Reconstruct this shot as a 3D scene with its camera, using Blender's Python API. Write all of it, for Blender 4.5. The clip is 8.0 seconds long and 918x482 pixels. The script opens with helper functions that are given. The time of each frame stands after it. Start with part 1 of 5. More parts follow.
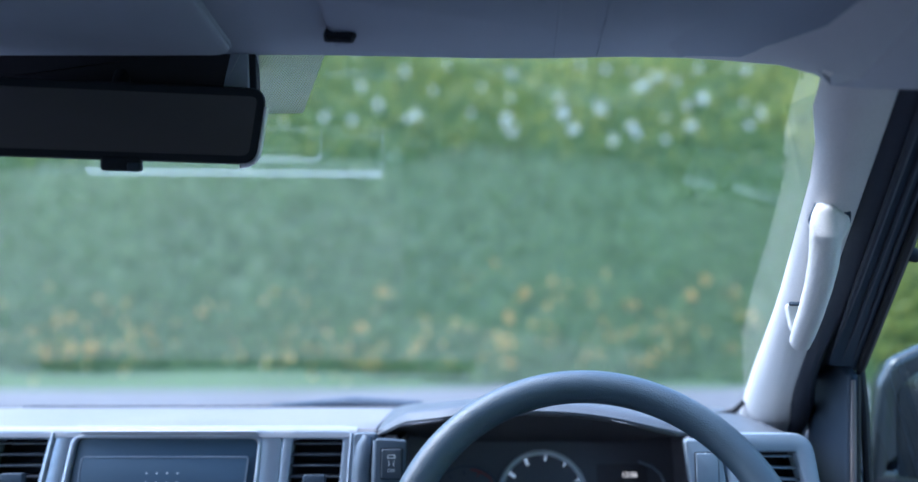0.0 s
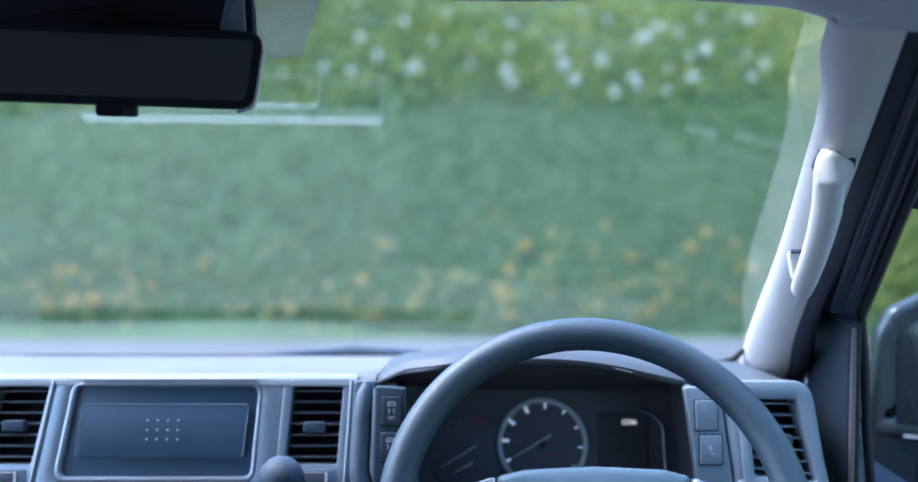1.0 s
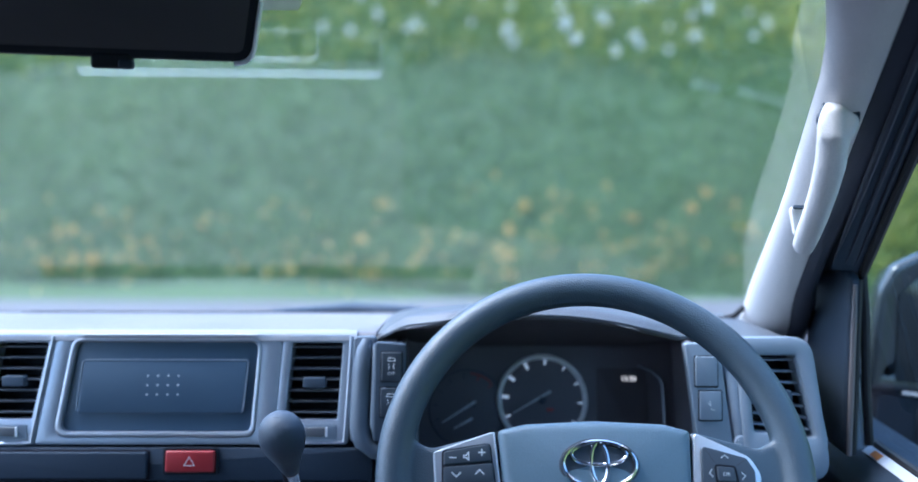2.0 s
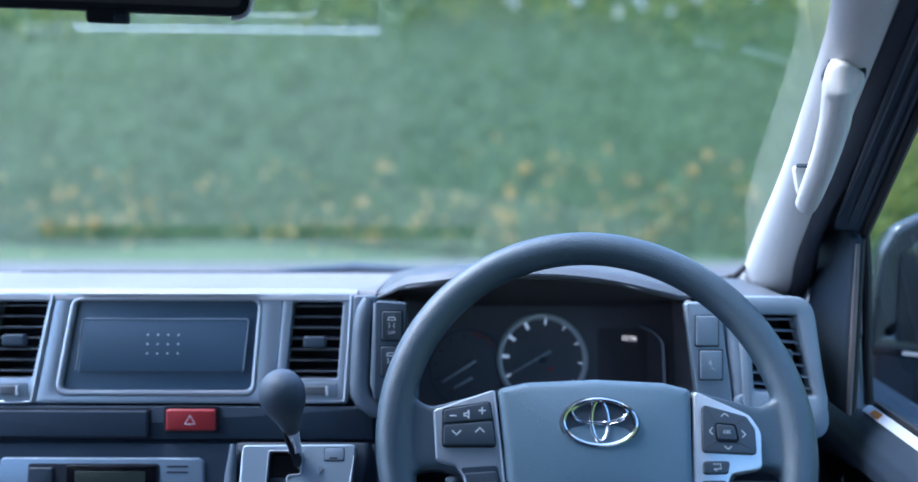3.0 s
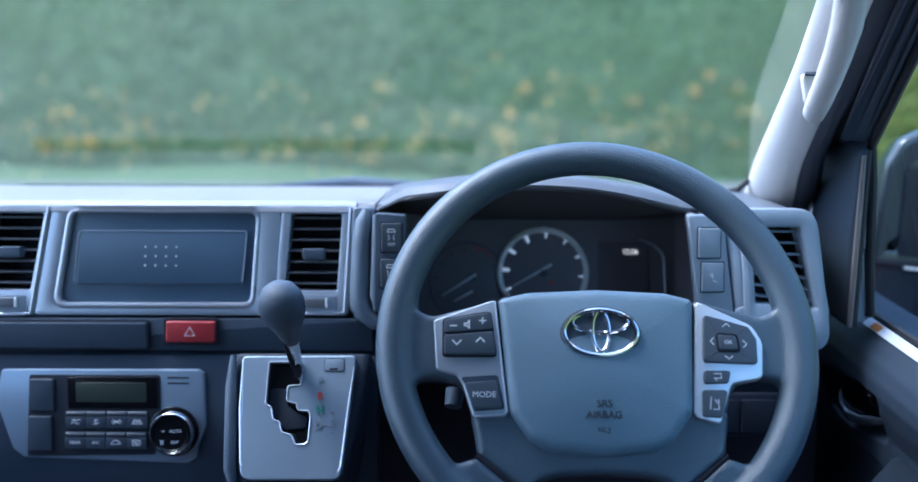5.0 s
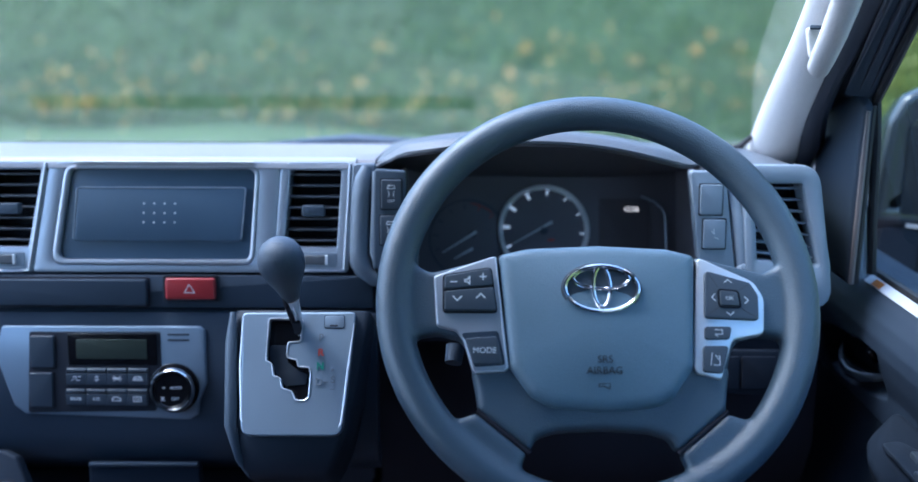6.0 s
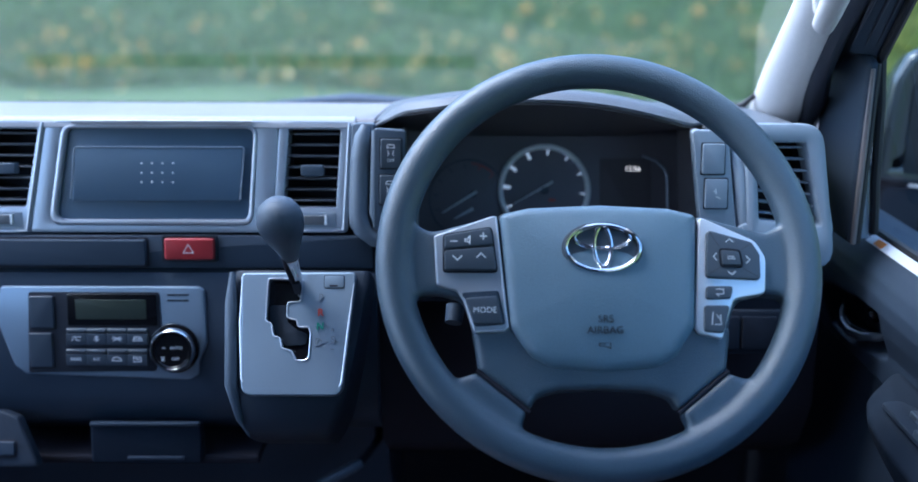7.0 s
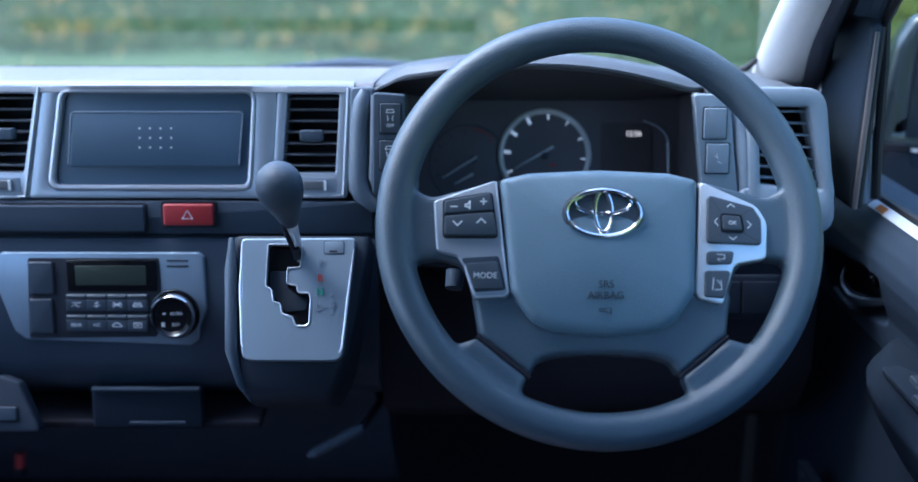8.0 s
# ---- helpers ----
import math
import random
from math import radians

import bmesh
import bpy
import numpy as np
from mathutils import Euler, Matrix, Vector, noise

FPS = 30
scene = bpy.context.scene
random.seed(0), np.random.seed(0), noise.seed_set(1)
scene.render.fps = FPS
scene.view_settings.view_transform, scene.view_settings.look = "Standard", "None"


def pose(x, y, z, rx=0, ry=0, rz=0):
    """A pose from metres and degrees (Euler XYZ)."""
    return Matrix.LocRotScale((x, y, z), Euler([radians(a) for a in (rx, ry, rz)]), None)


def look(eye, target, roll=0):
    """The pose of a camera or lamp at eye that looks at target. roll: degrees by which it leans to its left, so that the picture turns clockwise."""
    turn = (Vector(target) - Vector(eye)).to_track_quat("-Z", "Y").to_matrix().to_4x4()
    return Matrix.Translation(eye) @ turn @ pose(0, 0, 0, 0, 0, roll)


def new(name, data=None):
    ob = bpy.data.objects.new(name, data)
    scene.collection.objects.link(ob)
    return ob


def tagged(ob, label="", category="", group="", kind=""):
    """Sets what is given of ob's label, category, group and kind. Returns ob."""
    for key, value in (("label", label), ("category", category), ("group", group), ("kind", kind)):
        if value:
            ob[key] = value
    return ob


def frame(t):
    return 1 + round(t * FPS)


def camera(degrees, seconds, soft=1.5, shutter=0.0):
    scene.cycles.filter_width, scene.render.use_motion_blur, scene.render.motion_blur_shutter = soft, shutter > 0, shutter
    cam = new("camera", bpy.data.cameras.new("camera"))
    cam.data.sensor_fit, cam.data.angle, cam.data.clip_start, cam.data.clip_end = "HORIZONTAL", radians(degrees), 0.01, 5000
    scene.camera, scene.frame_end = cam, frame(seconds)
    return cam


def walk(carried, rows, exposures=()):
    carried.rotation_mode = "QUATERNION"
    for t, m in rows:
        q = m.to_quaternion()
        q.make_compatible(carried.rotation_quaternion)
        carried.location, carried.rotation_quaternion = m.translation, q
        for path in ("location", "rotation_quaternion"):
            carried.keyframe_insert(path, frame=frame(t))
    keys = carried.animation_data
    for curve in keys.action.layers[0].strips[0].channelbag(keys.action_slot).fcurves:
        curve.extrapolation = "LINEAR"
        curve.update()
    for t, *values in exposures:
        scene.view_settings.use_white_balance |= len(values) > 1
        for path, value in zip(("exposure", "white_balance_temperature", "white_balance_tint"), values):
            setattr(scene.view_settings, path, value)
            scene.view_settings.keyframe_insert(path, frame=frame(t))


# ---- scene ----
cam = camera(50.1, 8.0)
# eye, target and roll of the hand-tilted camera between the seats
PATH = [
    (0.0, (0.000, 0.000, 1.6200), (0.000, 2.000, 1.620), 0.0),
    (0.5, (0.000, 0.003, 1.6177), (0.000, 2.002, 1.570), 0.0),
    (1.0, (0.000, 0.007, 1.6150), (0.000, 2.004, 1.518), 0.0),
    (1.5, (0.000, 0.010, 1.6122), (0.000, 2.005, 1.473), 0.03),
    (3.0, (0.000, 0.018, 1.6047), (-0.001, 2.002, 1.353), 0.12),
    (3.5, (0.000, 0.021, 1.6018), (-0.001, 1.999, 1.311), 0.13),
    (4.0, (-0.001, 0.023, 1.5988), (0.000, 1.995, 1.270), 0.16),
    (4.5, (-0.001, 0.026, 1.5953), (0.000, 1.992, 1.227), 0.18),
    (6.0, (-0.0015, 0.033, 1.5860), (0.000, 1.974, 1.101), 0.19),
    (6.5, (-0.0015, 0.036, 1.5837), (0.000, 1.967, 1.062), 0.18),
    (7.0, (-0.0015, 0.038, 1.5823), (0.000, 1.958, 1.023), 0.16),
    (7.5, (-0.0015, 0.040, 1.5815), (0.000, 1.950, 0.988), 0.13),
    (8.0, (-0.0015, 0.041, 1.5810), (0.000, 1.941, 0.955), 0.1),
]
walk(cam, [(t, look(eye, target, roll)) for t, eye, target, roll in PATH],
     [(0.0, 2.41, 5050, 9), (8.0, 2.41, 5050, 9)])
cam.data.dof.use_dof = True
cam.data.dof.focus_distance = 0.91
cam.data.dof.aperture_fstop = 2.6

from mathutils.bvhtree import BVHTree

# ---- daylight: bright overcast sky, soft sun ----
world = bpy.data.worlds.new("sky")
scene.world = world
world.use_nodes = True
wt = world.node_tree
sky = wt.nodes.new("ShaderNodeTexSky")
sky.sky_type, sky.sun_disc = "NISHITA", False
sky.sun_elevation, sky.sun_rotation = radians(59), radians(283)
sky.air_density, sky.dust_density, sky.ozone_density = 1.0, 2.5, 1.0
wt.links.new(sky.outputs[0], wt.nodes["Background"].inputs[0])
wt.nodes["Background"].inputs[1].default_value = 0.15
sun = new("sun", bpy.data.lights.new("sun", "SUN"))
sun.data.energy, sun.data.angle, sun.data.color = 0.8, radians(24), (1.0, 0.94, 0.86)
sun.matrix_basis = look((-6.02, 1.39, 10.29), (0, 0, 0))


# ---- materials ----
def mat(name, color, rough=0.5, metal=0.0, grain=0.0, size=900.0, vary=0.12, coarse=9.0, coat=0.0, spec=0.5):
    """Painted or moulded surface: two scales of colour change, fine bump, uneven gloss."""
    m = bpy.data.materials.new(name)
    m.use_nodes = True
    n, l = m.node_tree.nodes, m.node_tree.links
    b = n["Principled BSDF"]
    b.inputs["Metallic"].default_value = metal
    b.inputs["Specular IOR Level"].default_value = spec
    b.inputs["Coat Weight"].default_value = coat
    b.inputs["Coat Roughness"].default_value = 0.08
    co = n.new("ShaderNodeTexCoord")
    big, small = n.new("ShaderNodeTexNoise"), n.new("ShaderNodeTexNoise")
    big.inputs["Scale"].default_value, big.inputs["Detail"].default_value = coarse, 5.0
    small.inputs["Scale"].default_value, small.inputs["Detail"].default_value = size, 2.0
    l.new(co.outputs["Object"], big.inputs["Vector"])
    l.new(co.outputs["Object"], small.inputs["Vector"])
    add = n.new("ShaderNodeMath")
    add.operation = "ADD"
    l.new(big.outputs["Fac"], add.inputs[0])
    l.new(small.outputs["Fac"], add.inputs[1])
    ramp = n.new("ShaderNodeMapRange")
    ramp.inputs["From Min"].default_value, ramp.inputs["From Max"].default_value = 0.6, 1.4
    ramp.inputs["To Min"].default_value, ramp.inputs["To Max"].default_value = 1 - vary, 1 + vary
    l.new(add.outputs[0], ramp.inputs["Value"])
    mul = n.new("ShaderNodeVectorMath")
    mul.operation = "SCALE"
    mul.inputs[0].default_value = color
    l.new(ramp.outputs[0], mul.inputs["Scale"])
    l.new(mul.outputs[0], b.inputs["Base Color"])
    gloss = n.new("ShaderNodeMapRange")
    gloss.inputs["From Min"].default_value, gloss.inputs["From Max"].default_value = 0.3, 0.7
    gloss.inputs["To Min"].default_value, gloss.inputs["To Max"].default_value = max(0.02, rough - 0.06), min(1, rough + 0.06)
    l.new(big.outputs["Fac"], gloss.inputs["Value"])
    l.new(gloss.outputs[0], b.inputs["Roughness"])
    if grain:
        bump = n.new("ShaderNodeBump")
        bump.inputs["Strength"].default_value, bump.inputs["Distance"].default_value = grain, 0.001
        l.new(small.outputs["Fac"], bump.inputs["Height"])
        l.new(bump.outputs[0], b.inputs["Normal"])
    return m


def glass_mat(name, tint=(0.93, 0.97, 0.95), base=0.094):
    """Thin sheet glass: clear, with gloss that grows towards grazing angles."""
    m = bpy.data.materials.new(name)
    m.use_nodes = True
    n, l = m.node_tree.nodes, m.node_tree.links
    n.remove(n["Principled BSDF"])
    clear, gloss, mix, lay, power, grow = (n.new("ShaderNode" + k) for k in ("BsdfTransparent", "BsdfGlossy", "MixShader", "LayerWeight", "Math", "MapRange"))
    clear.inputs[0].default_value = (*tint, 1)
    gloss.inputs["Roughness"].default_value = 0.0
    lay.inputs["Blend"].default_value = 0.5
    power.operation, power.inputs[1].default_value = "POWER", 5.0
    grow.inputs["To Min"].default_value = base
    l.new(lay.outputs["Facing"], power.inputs[0])
    l.new(power.outputs[0], grow.inputs["Value"])
    l.new(grow.outputs[0], mix.inputs[0])
    l.new(clear.outputs[0], mix.inputs[1])
    l.new(gloss.outputs[0], mix.inputs[2])
    l.new(mix.outputs[0], n["Material Output"].inputs[0])
    return m


def film_mat(name, color, cloud):
    """Cloudy clear film that lets daylight through and scatters a share of it."""
    m = bpy.data.materials.new(name)
    m.use_nodes = True
    n, l = m.node_tree.nodes, m.node_tree.links
    n.remove(n["Principled BSDF"])
    clear, glow, mix, grain, span_ = (n.new("ShaderNode" + k) for k in ("BsdfTransparent", "BsdfTranslucent", "MixShader", "TexNoise", "MapRange"))
    glow.inputs[0].default_value = (*color, 1)
    grain.inputs["Scale"].default_value = 60.0
    span_.inputs["To Min"].default_value, span_.inputs["To Max"].default_value = cloud * 0.85, cloud * 1.15
    l.new(grain.outputs[0], span_.inputs["Value"])
    l.new(span_.outputs[0], mix.inputs[0])
    l.new(clear.outputs[0], mix.inputs[1])
    l.new(glow.outputs[0], mix.inputs[2])
    l.new(mix.outputs[0], n["Material Output"].inputs[0])
    return m


def frit_mat(name):
    """Fine ceramic dots printed on glass, their black paled to paint the haze over them."""
    m = bpy.data.materials.new(name)
    m.use_nodes = True
    n, l = m.node_tree.nodes, m.node_tree.links
    b = n["Principled BSDF"]
    b.inputs["Base Color"].default_value = (0.6, 0.61, 0.64, 1)
    co, vor, less, clear, mix = (n.new("ShaderNode" + k) for k in ("TexCoord", "TexVoronoi", "Math", "BsdfTransparent", "MixShader"))
    vor.inputs["Scale"].default_value = 540
    vor.inputs["Randomness"].default_value = 0.0
    less.operation, less.inputs[1].default_value = "LESS_THAN", 0.43
    vor.voronoi_dimensions = "2D"
    turn = n.new("ShaderNodeMapping")
    turn.inputs["Rotation"].default_value = (radians(90), 0, radians(45))
    l.new(co.outputs["Object"], turn.inputs["Vector"])
    l.new(turn.outputs[0], vor.inputs["Vector"])
    l.new(vor.outputs["Distance"], less.inputs[0])
    l.new(less.outputs[0], mix.inputs[0])
    l.new(clear.outputs[0], mix.inputs[1])
    l.new(b.outputs[0], mix.inputs[2])
    l.new(mix.outputs[0], n["Material Output"].inputs[0])
    return m


def glow_mat(name, color, strength):
    m = bpy.data.materials.new(name)
    m.use_nodes = True
    b = m.node_tree.nodes["Principled BSDF"]
    b.inputs["Base Color"].default_value = (*color, 1)
    b.inputs["Emission Color"].default_value = (*color, 1)
    b.inputs["Emission Strength"].default_value = strength
    return m


def leaf_mat(name, a, b_, rough=0.5):
    """Foliage: colour runs between a and b_ from leaf to leaf and in patches."""
    m = bpy.data.materials.new(name)
    m.use_nodes = True
    n, l = m.node_tree.nodes, m.node_tree.links
    b = n["Principled BSDF"]
    b.inputs["Roughness"].default_value = rough
    geo, co, noi, add, mix = (n.new("ShaderNode" + k) for k in ("NewGeometry", "TexCoord", "TexNoise", "Math", "MixRGB"))
    noi.inputs["Scale"].default_value, noi.inputs["Detail"].default_value = 0.9, 4.0
    l.new(co.outputs["Object"], noi.inputs["Vector"])
    add.operation = "MULTIPLY_ADD"
    add.inputs[1].default_value = 0.55
    sub = n.new("ShaderNodeMapRange")
    sub.inputs["From Min"].default_value, sub.inputs["From Max"].default_value = 0.35, 0.65
    sub.inputs["To Min"].default_value, sub.inputs["To Max"].default_value = 0.08, 0.34
    l.new(noi.outputs["Fac"], sub.inputs["Value"])
    l.new(geo.outputs["Random Per Island"], add.inputs[0])
    l.new(sub.outputs[0], add.inputs[2])
    mix.inputs[1].default_value, mix.inputs[2].default_value = (*a, 1), (*b_, 1)
    l.new(add.outputs[0], mix.inputs[0])
    l.new(mix.outputs[0], b.inputs["Base Color"])
    thin, both = n.new("ShaderNodeBsdfTranslucent"), n.new("ShaderNodeMixShader")
    both.inputs[0].default_value = 0.4
    l.new(mix.outputs[0], thin.inputs[0])
    l.new(b.outputs[0], both.inputs[1])
    l.new(thin.outputs[0], both.inputs[2])
    l.new(both.outputs[0], n["Material Output"].inputs[0])
    return m


# many cab colours lean blue: the cool tone of shade is put into them
PAD = mat("grey_dash_plastic", (0.212, 0.202, 0.209), 0.5, grain=0.35, size=1400)
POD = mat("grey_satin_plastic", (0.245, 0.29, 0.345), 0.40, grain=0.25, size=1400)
DARK = mat("charcoal_plastic", (0.036, 0.050, 0.072), 0.5, grain=0.4, size=1200, spec=0.2)
BLACK = mat("matt_black_plastic", (0.019, 0.022, 0.030), 0.6, grain=0.3, size=1200, spec=0.15)
GLOSS = mat("gloss_black_plastic", (0.008, 0.008, 0.010), 0.12)
SILVER = mat("silver_paint", (0.40, 0.45, 0.52), 0.40, metal=0.5, grain=0.05, size=2500, vary=0.06)
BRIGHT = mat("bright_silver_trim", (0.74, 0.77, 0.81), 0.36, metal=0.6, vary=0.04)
BADGE = mat("badge_chrome", (0.72, 0.73, 0.77), 0.13, metal=1.0, vary=0.03)
BROWMAT = mat("matt_silver_brow", (0.30, 0.315, 0.345), 0.62, metal=0.1, grain=0.1, size=1800)
BEZELMAT = mat("silver_bezel", (0.52, 0.55, 0.61), 0.36, metal=0.6, vary=0.04)
# dimmer tone of the spoke silver for the less lit left plate
SILVERDIM = mat("shaded_spoke_silver", (0.42, 0.46, 0.52), 0.38, metal=0.6, vary=0.06)
CONSOLEMAT = mat("dark_console_plastic", (0.023, 0.031, 0.045), 0.55, grain=0.4, size=1200, spec=0.18)
# darker copy of SILVER: shade lower on the dash put into the colour
SILVERSHADE = mat("shaded_silver_plate", (0.23, 0.29, 0.36), 0.40, metal=0.5, grain=0.05, size=2500, vary=0.06)
KNOBMAT = mat("matt_knob_plastic", (0.070, 0.090, 0.120), 0.5, grain=0.5, size=900, spec=0.35)
SLAT = mat("slat_plastic", (0.11, 0.118, 0.13), 0.4)
CHROME = mat("chrome", (0.80, 0.81, 0.83), 0.06, metal=1.0, vary=0.03)
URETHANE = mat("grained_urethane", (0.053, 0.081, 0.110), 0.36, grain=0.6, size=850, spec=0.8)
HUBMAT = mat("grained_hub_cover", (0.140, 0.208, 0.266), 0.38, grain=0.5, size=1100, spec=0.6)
SEALMAT = mat("satin_seal_rubber", (0.042, 0.047, 0.064), 0.55, grain=0.3, spec=0.3)
BARMAT = mat("brown_grey_bar", (0.17, 0.15, 0.145), 0.45, vary=0.08)
HOODIN = mat("brown_black_lining", (0.105, 0.098, 0.108), 0.6, grain=0.6, size=500)
CLIMKEY = mat("dark_key_plastic", (0.030, 0.041, 0.058), 0.42, vary=0.08)
KEYPLASTIC = mat("button_plastic", (0.055, 0.070, 0.090), 0.4, vary=0.08)
FACIA = mat("blue_grey_cover", (0.070, 0.112, 0.165), 0.38, grain=0.15, size=1500)
# lighter copy of the headliner cloth: light on the corner put into colour
CORNERMAT = mat("lightened_corner_cloth", (0.45, 0.46, 0.49), 0.75, grain=0.6, size=1200)
TRIM = mat("pale_grey_trim", (0.70, 0.68, 0.66), 0.6, grain=0.5, size=900)
CLOTH = mat("grey_headliner", (0.25, 0.285, 0.345), 0.85, grain=0.7, size=1500)
RUBBER = mat("black_rubber", (0.017, 0.018, 0.021), 0.6, grain=0.2)
RED = mat("red_plastic", (0.34, 0.034, 0.04), 0.35)
# darker copy of PAD: shade on hood and right end put into colour
PADSHADE = mat("shaded_pad_plastic", (0.092, 0.100, 0.114), 0.45, grain=0.35, size=1400)
COLUMNMAT = mat("blue_grey_surround", (0.125, 0.155, 0.195), 0.42, grain=0.25, size=1400)
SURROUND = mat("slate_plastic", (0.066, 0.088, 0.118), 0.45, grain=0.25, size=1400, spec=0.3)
# near-white for two added strips, not a part of the panel
PALE = mat("added_strip_white", (0.47, 0.47, 0.49), 0.4, vary=0.04)
# faint glow added to the ticks to brighten them in the dim cavity
TICK = glow_mat("brightened_dial_print", (0.85, 0.92, 1.0), 0.06)
RINGMAT = mat("silver_dial_ring", (0.95, 0.96, 0.97), 0.3, metal=0.0)
PRINT = mat("pale_print", (0.70, 0.73, 0.76), 0.5)
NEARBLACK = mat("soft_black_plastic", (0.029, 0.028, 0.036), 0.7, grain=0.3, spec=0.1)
# paler than black: the veiling haze in the cavity is put into it
DIALFACE = mat("dial_face", (0.15, 0.142, 0.162), 0.42)
PRINTRED = mat("red_print", (0.42, 0.07, 0.05), 0.5)
PRINTGREY = mat("grey_print", (0.15, 0.18, 0.22), 0.5)
PRINTGREEN = mat("green_print", (0.03, 0.22, 0.16), 0.5)
PRINTDARK = mat("embossed_dark", (0.035, 0.037, 0.042), 0.5)
ORANGE = mat("orange_print", (0.65, 0.22, 0.05), 0.5)
PAPER = mat("white_label", (0.58, 0.60, 0.64), 0.45)
LCD = mat("grey_green_lcd", (0.045, 0.055, 0.045), 0.2, coat=0.3)
SHELLPAINT = mat("gloss_dark_paint", (0.028, 0.033, 0.036), 0.22, coat=0.5)
# raised above black to paint a haze over the dark footwell
CARPET = mat("black_carpet", (0.100, 0.080, 0.084), 0.95, grain=1.0, size=500)
# no true mirror: the dark reflection of the rear is its base colour
MIRRORDARK = mat("dark_reflection_glass", (0.085, 0.081, 0.088), 0.4, vary=0.05, spec=0.2)
# metal colour set very low to paint a dark reflection into the glass
OUTGLASS = mat("darkened_mirror_glass", (0.05, 0.058, 0.062), 0.05, metal=1.0, vary=0.03)
HANDLEMAT = mat("satin_handle_plastic", (0.062, 0.080, 0.105), 0.22, vary=0.06)
# for parts low in the cab, with their shade put into the colour
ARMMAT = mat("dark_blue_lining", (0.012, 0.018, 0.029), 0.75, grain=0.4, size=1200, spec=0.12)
DOORMAT = mat("blue_grey_door_plastic", (0.031, 0.045, 0.069), 0.5, grain=0.4, size=1200, spec=0.3)
GLASS = glass_mat("windscreen_glass")
SIDEGLASS = glass_mat("side_glass", (0.80, 0.88, 0.84))
FRIT = frit_mat("frit_dots")
FILMEDGE = film_mat("cloudy_film_edge", (0.84, 0.88, 0.92), 0.064)
FILMFAINT = film_mat("clear_film_edge", (0.84, 0.88, 0.92), 0.042)
CLOCKLIGHT = glow_mat("clock_digits", (1.0, 0.86, 0.74), 0.22)
ASPHALT = mat("pale_paving", (0.122, 0.120, 0.128), 0.85, grain=0.8, size=60, vary=0.25, coarse=0.7)
SOIL = mat("mossy_ground", (0.074, 0.120, 0.046), 0.9, grain=0.5, size=30, vary=0.2, coarse=0.6)
LEAFLOW = leaf_mat("bank_leaves", (0.124, 0.206, 0.068), (0.186, 0.272, 0.090))
LEAFHIGH = leaf_mat("shrub_leaves", (0.18, 0.26, 0.055), (0.42, 0.39, 0.088))
GLINTWHITE = leaf_mat("white_glints", (0.75, 0.75, 0.72), (0.85, 0.85, 0.83))
PETALGOLD = leaf_mat("golden_leaves", (0.60, 0.38, 0.10), (0.76, 0.53, 0.17))


# ---- building helpers: outlines in millimetres on a panel, z towards the cabin ----
WORLD = {}
MM = 0.001


def thing(name, m, label, category, group="", kind=""):
    ob = tagged(new(name), label, category, group, kind)
    ob.matrix_basis = m
    ob.empty_display_size = 0.05
    WORLD[ob] = m.copy()
    return ob


def part(name, bm, material, parent=None, label="", at=None, smooth=True, category="", kind=""):
    """Links a bmesh as one mesh object. at: its pose in the world; without it that of its parent."""
    me = bpy.data.meshes.new(name)
    bmesh.ops.recalc_face_normals(bm, faces=bm.faces)
    if smooth:
        for f in bm.faces:
            f.smooth = True
        for e in bm.edges:
            if len(e.link_faces) == 2 and e.calc_face_angle(0) > radians(38):
                e.smooth = False
    bm.to_mesh(me)
    bm.free()
    me.materials.append(material)
    ob = tagged(new(name, me), label, category, "", kind)
    base = WORLD[parent] if parent else Matrix()
    WORLD[ob] = at.copy() if at else base.copy()
    if parent:
        ob.parent = parent
        ob.matrix_basis = base.inverted() @ WORLD[ob]
    else:
        ob.matrix_basis = WORLD[ob]
    return ob


def panel(x, y, z, slope=0.0, yaw=0.0, roll=0.0):
    """Pose of a dash face that leans forward by slope (y per z): x right, y up the face, z towards the cabin."""
    v = Vector((0, slope, 1)).normalized()
    m = Matrix(((1, 0, 0), (0, v.y, -v.z), (0, v.z, v.y))).to_4x4()
    return Matrix.Translation((x, y, z)) @ pose(0, 0, 0, 0, 0, yaw) @ m @ pose(0, 0, 0, 0, 0, roll)


def rounded(pts, r, n=4):
    """A polygon's corners rounded by r (one number, or one a corner)."""
    out, k = [], len(pts)
    for i, p in enumerate(pts):
        p = Vector(p)
        a, b = Vector(pts[i - 1]) - p, Vector(pts[(i + 1) % k]) - p
        rr = r[i] if isinstance(r, (list, tuple)) else r
        ang = a.angle(b)
        d = min(rr / math.tan(ang / 2), a.length * 0.49, b.length * 0.49) if 0.01 < ang < 3.13 else 0
        s, e = p + a.normalized() * d, p + b.normalized() * d
        for j in range(n + 1):
            t = j / n
            out.append((s * (1 - t) + p * t) * (1 - t) + (p * (1 - t) + e * t) * t)
    return out


def box(x0, y0, x1, y1):
    return [(x0, y0), (x1, y0), (x1, y1), (x0, y1)]


def ellipse(cx, cy, a, b, n=40, start=0.0, end=360.0):
    full = abs(end - start) >= 359.9
    return [Vector((cx + a * math.cos(t), cy + b * math.sin(t))) for t in
            (radians(start + (end - start) * i / (n if full else n - 1)) for i in range(n))]


